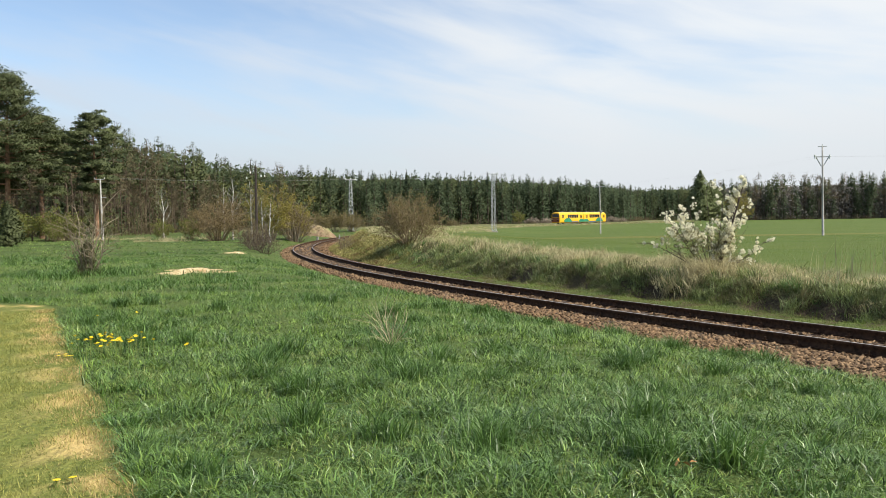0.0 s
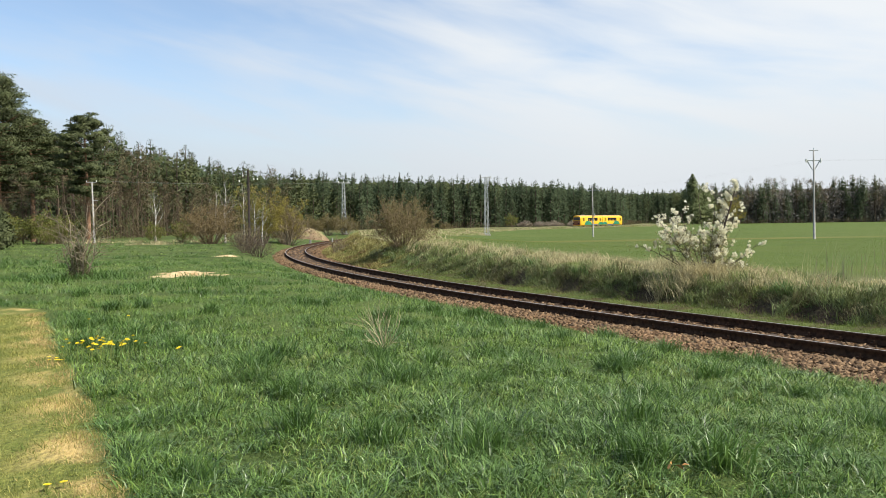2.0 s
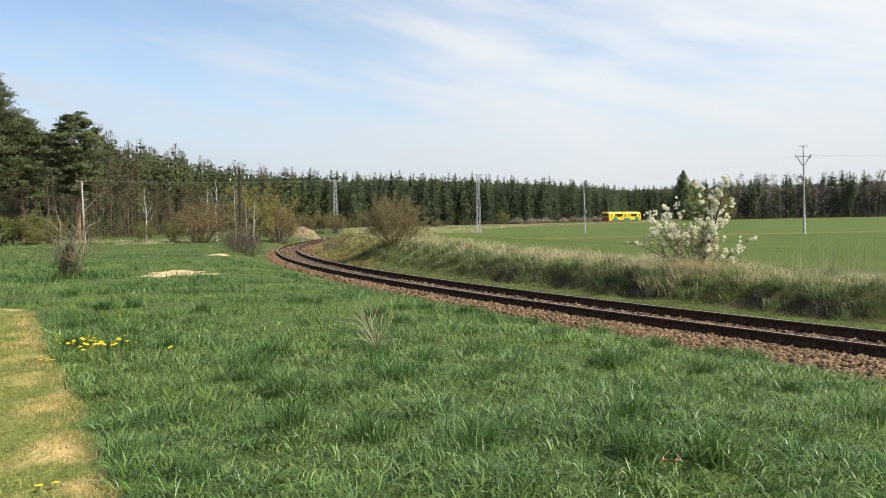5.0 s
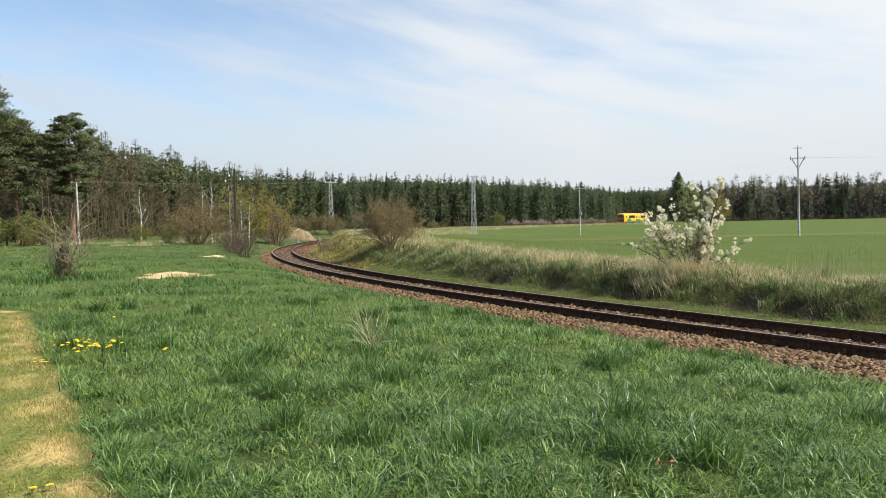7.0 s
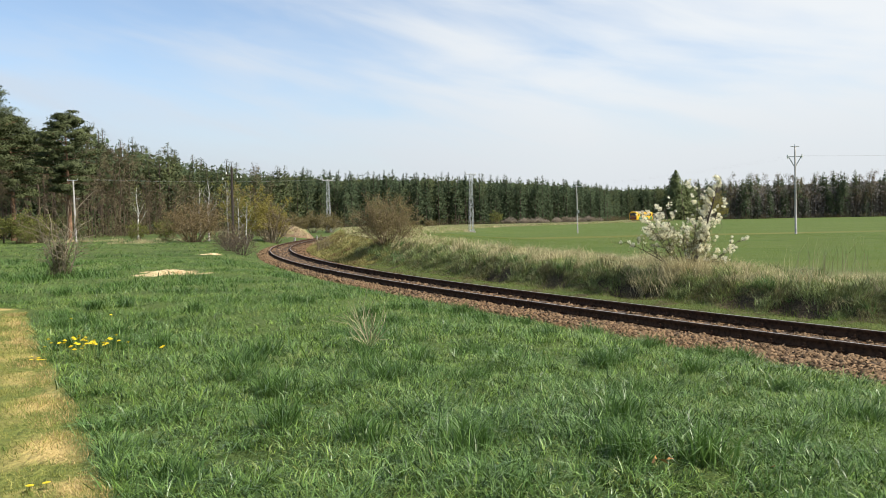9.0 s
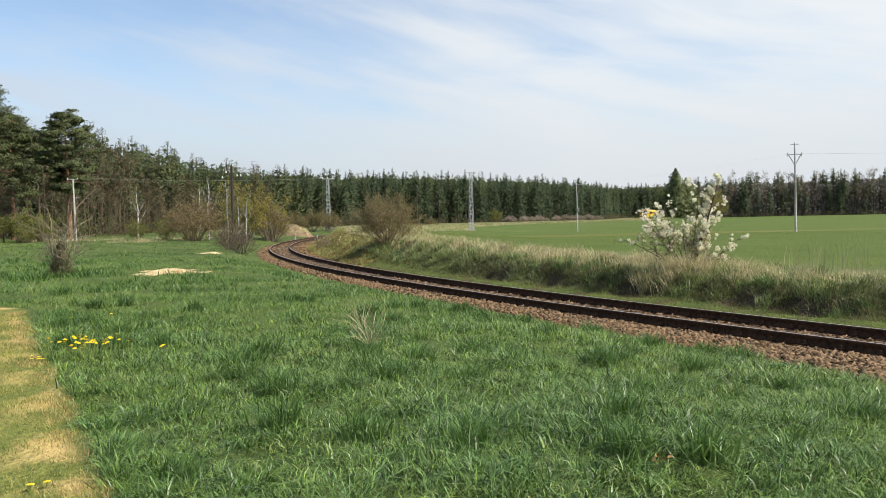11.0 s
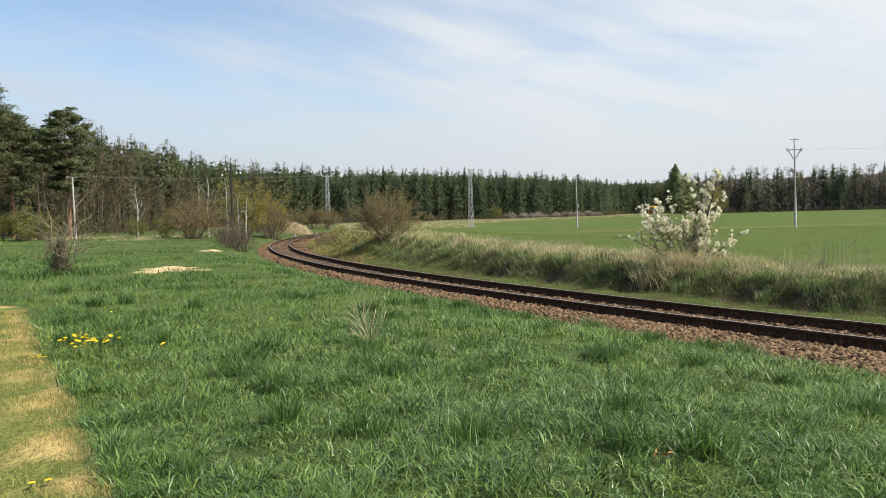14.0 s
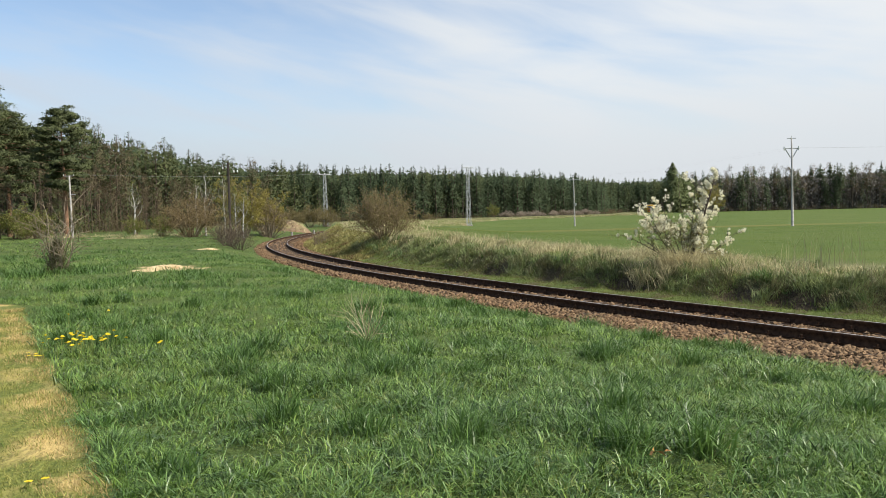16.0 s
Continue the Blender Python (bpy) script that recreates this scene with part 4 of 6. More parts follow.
def build_undergrowth():
    gen = np.random.default_rng(25)
    spots_, twigs = [], Shape()
    for edge, gap in ((FOREST_EDGE, -4.0), (RIGHT_EDGE, -2.5)):
        for (x, y, h, bare), nrm in along(edge, 1.1, gen):
            if abs(track_sd(x + nrm[0] * gap, y + nrm[1] * gap)[1][0]) < 4.5:
                continue
            px, py = x + nrm[0] * gap + gen.normal() * 1.5, y + nrm[1] * gap + gen.normal() * 1.5
            tall, z = gen.uniform(0.6, 2.6) * (1.5 if bare > 0.3 and x < 0 else 0.8), gz(px, py)
            k = int(45 * tall)
            spots_.append(np.column_stack([px + gen.normal(size=k) * 0.7, py + gen.normal(size=k) * 0.7, z + tall * gen.uniform(0, 1, k) ** 0.8]))
    v, f = cards(np.vstack(spots_), 0.13, gen, 2.0, 0.0, 0.25)
    tagged(new("undergrowth", to_mesh("undergrowth", v, f, UNDERGROWTH)), "brown leafless undergrowth along the forest edge", "undergrowth", kind="stuff")
    for edge, mat, label in ((FOREST_EDGE, NEEDLE_HAZY, "dense foliage inside the far conifer forest"), (RIGHT_EDGE, TWIG_FAR_HAZY, "dense twigs inside the far leafless wood, coloured hazy grey-brown")):
        inner, way = [], []
        for (x, y, h, bare), nrm in along(edge, 0.5, gen):
            k = 10 if edge is FOREST_EDGE else 30
            off = gen.uniform(2, 15, k)
            tall = h * (0.93 if edge is FOREST_EDGE else 0.74) * gen.uniform(0.02, 1, k) ** 1.2
            inner.append(np.column_stack([x + nrm[0] * off + gen.normal(size=k), y + nrm[1] * off + gen.normal(size=k), tall - 0.3]))
            way.append(np.tile([-nrm[0], -nrm[1], 0.5], (k, 1)))
        front, ahead = [], []
        for (x, y, h, bare), nrm in along(edge, 0.5, gen):
            k = 34 if bare < 0.5 or x > 0 else 12
            off = gen.uniform(-1.5, 6, k)
            front.append(np.column_stack([x + nrm[0] * off + gen.normal(size=k), y + nrm[1] * off + gen.normal(size=k), h * (0.80 if edge is FOREST_EDGE else 0.66) * gen.uniform(0.0, 1, k) ** 1.2]))
            ahead.append(np.tile([-nrm[0], -nrm[1], 0.5], (k, 1)))
        front, ahead = np.vstack(front), np.vstack(ahead)
        v, f = cards(front, 0.36, gen, 1.1)
        out = np.repeat(unit(ahead + gen.normal(size=ahead.shape) * 0.5), 4, 0)
        tagged(new("thicket", to_mesh("thicket", v, face_out(v, f, out), mat, normals=out)), label, "forest", kind="stuff")
        deep = []
        for (x, y, h, bare), nrm in along(edge, 0.6, gen):
            off = gen.uniform(12, 26, 46)
            deep.append(np.column_stack([x + nrm[0] * off, y + nrm[1] * off, h * (0.86 if edge is FOREST_EDGE else 0.70) * gen.uniform(0.0, 1, 46) ** 1.1]))
            way.append(np.tile([-nrm[0], -nrm[1], 0.5], (46, 1)))
        inner, deep = np.vstack(inner), np.vstack(deep)
        v, f = cards(np.vstack([inner, deep]), np.concatenate([np.full(len(inner), 0.55), np.full(len(deep), 1.4)]), gen, 1.1)
        way = np.vstack(way)
        out = np.repeat(unit(way + gen.normal(size=way.shape) * 0.4), 4, 0)
        tagged(new("thicket", to_mesh("thicket", v, face_out(v, f, out), mat, normals=out)), label, "forest", kind="stuff")
    for i, ((x, y, h, bare), nrm) in enumerate(along(FOREST_EDGE[:7], 2.8, gen)):
        px, py = x - nrm[0] * 4.5 + gen.normal() * 1.2, y - nrm[1] * 4.5 + gen.normal() * 1.2
        size = gen.uniform(0.38, 0.78)
        src = [o for o in scene.objects if o.name.startswith("bare_tree") and o.type == "EMPTY"]
        ob = copy_thing(src[i % 3], pose(px, py, gz(px, py), 0, 0, gen.uniform(0, 360)))
        ob.scale = (size, size, size)


def build_front_trees():
    """Low leafless trees before the tall pines."""
    gen = np.random.default_rng(27)
    src = [o for o in scene.objects if o.name.startswith("bare_tree") and o.type == "EMPTY"]
    for i in range(16):
        x, y, size = -39 - 1.25 * i + gen.normal() * 0.6, 84 - 0.35 * i + gen.normal() * 1.5, gen.uniform(0.32, 0.62)
        ob = copy_thing(src[i % 3], pose(x, y, gz(x, y), 0, 0, gen.uniform(0, 360)))
        ob.scale = (size * 1.25, size * 1.25, size)


UNDERGROWTH = material("undergrowth_twigs", (0.06, 0.045, 0.03), (0.19, 0.145, 0.085), 0.9, 0.25, island=0.6, translucent=0.2, third=(0.11, 0.12, 0.04), third_scale=0.12)
build_undergrowth()
build_front_trees()


def build_lone_conifers():
    for x, y, h, k in ((108.5, 326, 21.5, 0), (114, 329, 17.5, 1), (118, 333, 15.0, 2)):
        sh, v, f, nv = far_conifer(44 + k, h, h * 0.37, 1.0, 2800, 0.02, 0.38)
        ob = thing("spruce_tree", "tall spruce standing out from the far forest", "tree", "forest edge trees", (x, y, gz(x, y)))
        part("trunk", sh.mesh("trunk", DARK_BARK), ob)
        part("crown", to_mesh("crown", v, f, NEEDLE_LIGHT, normals=nv), ob)


NEEDLE_LIGHT = material("light_conifer_needles", (0.095, 0.125, 0.055), (0.19, 0.22, 0.10), 0.8, 0.5, island=0.4, translucent=0.25, third=(0.12, 0.13, 0.055), third_scale=0.1, spec=0.1)
build_lone_conifers()


def build_pine(seed, at, height, crown_from, radius, limbs, label, size=0.13, per=88, dome=2.1):
    sh, v, f, nv = pine_arrays(seed, height, crown_from, radius, limbs, per, size, dome)
    ob = thing("pine_tree", label, "tree", "tall pines", at)
    part("trunk", sh.mesh("trunk", PINE_BARK, True), ob, "reddish scaly pine trunk and limbs")
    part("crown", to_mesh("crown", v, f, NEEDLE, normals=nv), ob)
    return ob


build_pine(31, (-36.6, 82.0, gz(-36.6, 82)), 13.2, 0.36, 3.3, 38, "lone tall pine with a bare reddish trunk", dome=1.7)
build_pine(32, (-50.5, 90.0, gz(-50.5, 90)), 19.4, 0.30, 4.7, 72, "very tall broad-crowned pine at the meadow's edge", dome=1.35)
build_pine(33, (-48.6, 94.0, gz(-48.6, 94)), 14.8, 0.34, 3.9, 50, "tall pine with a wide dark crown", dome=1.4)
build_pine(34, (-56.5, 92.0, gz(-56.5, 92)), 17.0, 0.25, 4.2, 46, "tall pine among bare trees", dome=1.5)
_sp = far_conifer(40, 3.5, 1.35, 0.95, 2600, 0.0, 0.085)
_o = thing("spruce_tree", "small dense dark green spruce on the meadow's edge", "tree", "", (-33.8, 60.3, gz(-33.8, 60.3)))
part("trunk", _sp[0].mesh("trunk", DARK_BARK), _o)
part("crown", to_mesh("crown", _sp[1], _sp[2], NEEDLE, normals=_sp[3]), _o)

# shrubs along the left edge and by the track
BUD_OLIVE = material("olive_buds", (0.11, 0.088, 0.036), (0.25, 0.21, 0.085), 0.7, 1.5, island=0.7, translucent=0.35)
BROWN_BUSH = bush_meshes(51, 3.5, 5.4, 40, 2, 6, TWIG, BUD_BROWN, 7000, 0.05, "brown_bush", 0.035)
GREY_BUSH = bush_meshes(52, 2.3, 2.8, 24, 2, 4, TWIG_GREY, BUD_BROWN, 1500, 0.04, "grey_bush", 0.03)
GREEN_BUSH = bush_meshes(53, 2.8, 3.2, 16, 2, 3, TWIG, BUD_GREEN, 2300, 0.07, "green_bush", 0.03)
GOLD_BUSH = bush_meshes(54, 5.8, 3.8, 16, 2, 6, TWIG_GREY, BUD_GOLD, 13000, 0.05, "golden_tree", 0.04)
THORN_BUSH = bush_meshes(55, 2.6, 3.7, 50, 2, 7, TWIG, BUD_OLIVE, 13000, 0.026, "thorn_bush", 0.020)
OLIVE_BUSH = bush_meshes(58, 3.2, 5.0, 26, 2, 5, TWIG_GREY, BUD_OLIVE, 5000, 0.07, "olive_bush", 0.03)
TWIG_PALE = material("pale_twigs", (0.22, 0.18, 0.14), (0.42, 0.36, 0.29), 0.85, 0.5, island=0.6, translucent=0.3)
PALE_BUSH = bush_meshes(50, 1.9, 3.4, 12, 1, 5, TWIG_PALE, TWIG_PALE, 1100, 0.10, "pale_bush", 0.03)
DARK_BUSH = bush_meshes(59, 2.3, 3.4, 34, 2, 6, DARK_BARK, BUD_BROWN, 700, 0.03, "dark_bush", 0.022)


def spot(x, y):
    return (x, y, gz(x, y))


place_plant("bare_bush", "rounded reddish-brown thorn bush on the railway bank", "bush", *THORN_BUSH, spot(-1.9, 44.0), 20, 1.2)
place_plant("bare_bush", "wide rounded brown bush at the meadow's edge", "bush", *BROWN_BUSH, spot(-21.2, 73.0), 0, 1.2)
for x, y, sc, tn in ((-11.6, 50.6, 0.72, 10), (-13.3, 54.8, 0.95, 130)):
    place_plant("dark_bush", "low dark tangled leafless bush beside the track", "bush", *DARK_BUSH, spot(x, y), tn, sc, "trackside bushes")
for x, y, sc, tn in ((-14.9, 61.0, 0.9, 220), (-15.7, 82.0, 1.9, 60), (-16.6, 86.0, 1.5, 160), (-7.3, 58.2, 0.6, 15)):
    place_plant("grey_bush", "tangled grey leafless bush beside the track", "bush", *GREY_BUSH, spot(x, y), tn, sc, "trackside bushes")
for x, y, sc, tn in ((-26.0, 80.0, 0.9, 10), (-29.5, 82.0, 0.8, 80), (-40.5, 83.0, 1.0, 140), (-44.0, 80.0, 1.2, 200), (-47.5, 84.0, 1.4, 60), (-51.0, 82.0, 1.3, 170), (-43.0, 87.0, 1.2, 280), (-54.5, 86.0, 1.5, 10), (-38.0, 76.0, 0.7, 20), (25.4, 257.0, 1.7, 30), (-25.0, 112.0, 1.1, 150), (-43.0, 77.0, 1.4, 40), (-40.0, 78.5, 1.3, 250), (-41.8, 74.0, 0.9, 120), (-38.2, 79.0, 1.1, 300)):
    place_plant("green_bush", "bush with fresh yellow-green leaves before the forest", "bush", *GREEN_BUSH, spot(x, y), tn, sc, "forest edge bushes")
for x, y, sc, tn in ((-19.4, 119.0, 1.0, 30), (-17.0, 122.0, 1.15, 200), (-14.9, 127.0, 1.05, 90), (-4.5, 150.0, 0.8, 10), (2.0, 166.0, 0.8, 140)):
    place_plant("olive_bush", "broad olive-brown leafless bush beyond the track", "bush", *OLIVE_BUSH, spot(x, y), tn, sc, "bushes beyond the track")
_gen = np.random.default_rng(59)
for i in range(26):
    y = 262 + 42 * i / 26
    place_plant("pale_bush", "pale leafless shrub at the foot of the far forest", "bush", *PALE_BUSH, spot(30 + 41 * i / 26 + _gen.normal(), y + _gen.normal()), _gen.uniform(0, 360), _gen.uniform(0.6, 1.25), "forest foot shrubs")
place_plant("golden_tree", "small birch with golden-green catkins", "tree", *GOLD_BUSH, spot(-17.8, 80.0), 0, 1.15)
place_plant("golden_tree", "small birch with golden-green catkins", "tree", *GOLD_BUSH, spot(-16.0, 83.0), 100, 0.95)
place_plant("golden_tree", "tall birch with golden-green leaves before the far forest", "tree", *GOLD_BUSH, spot(120.5, 316.0), 40, 2.3)


def build_birch(seed, at, height):
    sh, v, f, nv = bare_tree(seed, height, 4, 160, 0.07, 0.45, 0.5, 1.7)
    ob = thing("birch_tree", "slender white-barked birch with few leaves", "tree", "birches", at)
    part("trunk", sh.mesh("trunk", BIRCH_BARK), ob)
    part("crown", to_mesh("crown", v, f, BUD_GREEN, normals=nv), ob)


for i, (x, y, h) in enumerate(((-20.6, 76.0, 6.2), (-22.0, 78.0, 5.6), (-17.2, 74.0, 4.6), (-16.3, 73.0, 4.4), (-31.0, 86.0, 5.8), (-19.5, 79, 6.0))):
    build_birch(60 + i, spot(x, y), h)

LONE_BUSH = bush_meshes(56, 2.6, 1.4, 15, 2, 5, TWIG_GREY, BUD_BROWN, 900, 0.018, "lone_bush", 0.025)
place_plant("bare_bush", "small leafless grey bush alone in the meadow", "bush", *LONE_BUSH, spot(-11.45, 24.9), 0, 1.05)


def build_bush_base():
    gen = np.random.default_rng(57)
    n = 1900
    g = gen.uniform(0, 1, n)
    r, a = 0.55 * (1 - 0.7 * g) * np.sqrt(gen.uniform(0, 1, n)), gen.uniform(0, 6.28, n)
    v, f = cards(np.column_stack([-11.45 + r * np.cos(a), 24.9 + r * np.sin(a), gz(-11.45, 24.9) + 1.05 * g ** 1.7]), 0.045, gen, 1.8, 0.0, 0.16)
    tagged(new("dry_scrub", to_mesh("dry_scrub", v, f, SCRUB)), "dark olive tangle of old growth at the foot of a bare bush", "scrub", kind="stuff")


SCRUB = material("old_scrub", (0.038, 0.040, 0.017), (0.14, 0.125, 0.056), 0.8, 3.0, island=0.6, translucent=0.2)
build_bush_base()


# the blossoming shrub on the bank
def build_blossom(at):
    gen = np.random.default_rng(70)
    ob = thing("blossoming_shrub", "wild fruit shrub covered in white blossom among dry grass", "shrub", "", at)
    sh, spots = Shape(), []
    tips = [(1.12, 0.0, 3.15, 0.045, 15), (0.02, 0.2, 2.62, 0.016, 3), (0.22, -0.2, 2.5, 0.016, 4), (-0.50, -0.1, 2.1, 0.024, 9), (-0.78, 0.2, 1.95, 0.022, 9), (-1.05, -0.1, 1.6, 0.020, 9), (-1.36, -0.1, 1.78, 0.022, 7),
            (-1.68, 0.1, 1.38, 0.020, 5), (-1.28, -0.3, 1.05, 0.018, 5), (1.62, 0.1, 0.98, 0.022, 6), (1.12, -0.3, 0.66, 0.018, 7), (1.38, 0.3, 1.42, 0.010, 2), (0.55, 0.4, 1.85, 0.020, 8),
            (0.32, -0.3, 1.45, 0.020, 8), (-0.42, -0.4, 1.25, 0.018, 7), (0.75, -0.2, 1.35, 0.018, 8), (-0.05, 0.3, 1.55, 0.018, 6), (0.62, -0.4, 0.75, 0.016, 7), (-0.85, -0.4, 1.15, 0.016, 6), (0.82, 0.2, 2.35, 0.014, 8), (0.15, 0.4, 1.1, 0.016, 7)]
    for x, y, z, r, kids in tips:
        way = Vector((x * 0.9, y, z))
        grow(sh, gen, (0.1 * x, 0.1 * y, -0.05), way, way.length * (0.86 if r > 0.04 else 0.95), r, 2, spots, 0.01, 0.8, kids, 0.012 if r > 0.04 else 0.06, (0.07, 0.14) if r > 0.04 else (0.15, 0.27))
    part("branch", sh.mesh("branch", DARK_BARK), ob, "dark thin branches")
    sp = np.array(spots)
    up = sp[(sp[:, 2] > 0.35) & ((sp[:, 2] > 1.0) | (sp[:, 0] > 0.15) | (gen.uniform(0, 1, len(sp)) < 0.2))]
    # tight round bunches of flowers, large and small
    petals = []
    for count, ball, per, petal in ((640, 0.054, 40, 0.020), (800, 0.030, 16, 0.017)):
        hearts = up[gen.integers(0, len(up), count)] + gen.normal(size=(count, 3)) * 0.02
        c = np.repeat(hearts, per, 0)
        wide = np.repeat(ball * gen.uniform(0.6, 1.25, count), per)[:, None]
        away = unit(gen.normal(size=(len(c), 3)))
        petals.append(cards(c + away * wide * gen.uniform(0.45, 1.1, (len(c), 1)), petal, gen, 0.9))
    v = np.vstack([q[0] for q in petals])
    part("blossom", to_mesh("blossom", v, np.arange(len(v)).reshape(-1, 4), PETAL), ob, "dense clusters of creamy white flowers")
    low = sp[(sp[:, 2] < 1.3) & (sp[:, 0] < 0.6)]
    leafs = np.vstack([sp[gen.integers(0, len(sp), 500)] + gen.normal(size=(500, 3)) * 0.05, low[gen.integers(0, len(low), 4400)] + gen.normal(size=(4400, 3)) * 0.11])
    v, f = cards(leafs, 0.020, gen, 1.3)
    part("leaves", to_mesh("leaves", v, f, BUD_PALE), ob, "small olive-green buds and leaves")
    return ob


build_blossom(spot(7.76, 22.3))


# ---------------------------------------------------------------- grass
def blades(x, y, height, width, lean, gen, comb=None, segs=2, sink=0.02):
    """Bent blades of grass rooted in the ground; arrays in, verts and triangles out."""
    n = len(x)
    z = ground_z(x, y) - sink
    yaw = gen.uniform(0, 2 * np.pi, n)
    la = gen.uniform(0, 2 * np.pi, n)
    if comb is not None:
        la = comb + gen.normal(size=n) * 0.8
    L = lean * height * gen.uniform(0.15, 1.5, n)
    dx, dy = np.cos(la) * L, np.sin(la) * L
    wx, wy = np.cos(yaw) * width / 2, np.sin(yaw) * width / 2
    b = np.stack([x, y, z], 1)
    w = np.stack([wx, wy, np.zeros(n)], 1)
    tip = b + np.stack([dx, dy, height * np.sqrt(np.clip(1 - 0.35 * (L / height) ** 2, 0.25, 1))], 1)
    if segs == 1:
        v = np.stack([b - w, b + w, tip], 1).reshape(-1, 3)
        return v, np.arange(3 * n).reshape(-1, 3)
    mid = b + np.stack([dx * 0.32, dy * 0.32, height * 0.58], 1)
    v = np.stack([b - w, b + w, mid + w * 0.8, mid - w * 0.8, tip], 1).reshape(-1, 3)
    k = (np.arange(n) * 5)[:, None]
    f = np.concatenate([k + [0, 1, 2], k + [0, 2, 3], k + [3, 2, 4]], 1).reshape(-1, 3)
    return v, f


def wedge(n, r0, r1, gen, a0=-33.5, a1=35.0):
    """Places strewn evenly over the part of the meadow that lies ahead."""
    r = np.sqrt(gen.uniform(r0 * r0, r1 * r1, n))
    a = np.radians(gen.uniform(a0, a1, n))
    return r * np.sin(a), r * np.cos(a)


def grass_object(name, label, parts):
    """parts: (child name, material, verts, faces); the first is the object itself."""
    top = None
    for nm, mat, v, f in parts:
        me = to_mesh(nm, v, f, mat)
        if top is None:
            top = tagged(new(name, me), label, "grass", kind="stuff")
        else:
            part(nm, me, top)["kind"] = "stuff"
    return top


SAND_AT = (-8.6, 26.8)


def in_sand(x, y):
    r = ((x - SAND_AT[0]) / 1.15) ** 2 + ((y - SAND_AT[1]) / 2.1) ** 2 + 1.0 * ripple(x, y, 2.9, 1.0) + 0.6 * ripple(x, y, 5.3, 2.0)
    return r < 0.62


def clump_blades(cx, cy, hgt, per, spread, width, gen, lean=0.85, segs=2):
    """Tussocks: blades that fall outward from each centre."""
    n = len(cx)
    a = gen.uniform(0, 2 * np.pi, (n, per))
    r = np.abs(gen.normal(size=(n, per))) * spread
    bias = gen.uniform(0, 2 * np.pi, n)[:, None]
    comb = np.arctan2(np.sin(a) + 1.1 * np.sin(bias), np.cos(a) + 1.1 * np.cos(bias))
    x, y = cx[:, None] + r * np.cos(a), cy[:, None] + r * np.sin(a)
    h = hgt[:, None] * gen.uniform(0.4, 1.35, (n, per))
    w = width * gen.uniform(0.6, 1.4, (n, per))
    return blades(x.ravel(), y.ravel(), h.ravel(), w.ravel(), lean, gen, comb.ravel(), segs)


GRASS_TAN = material("withered_grass", (0.34, 0.25, 0.10), (0.60, 0.46, 0.21), 0.7, 3.0, island=0.6, translucent=0.25)


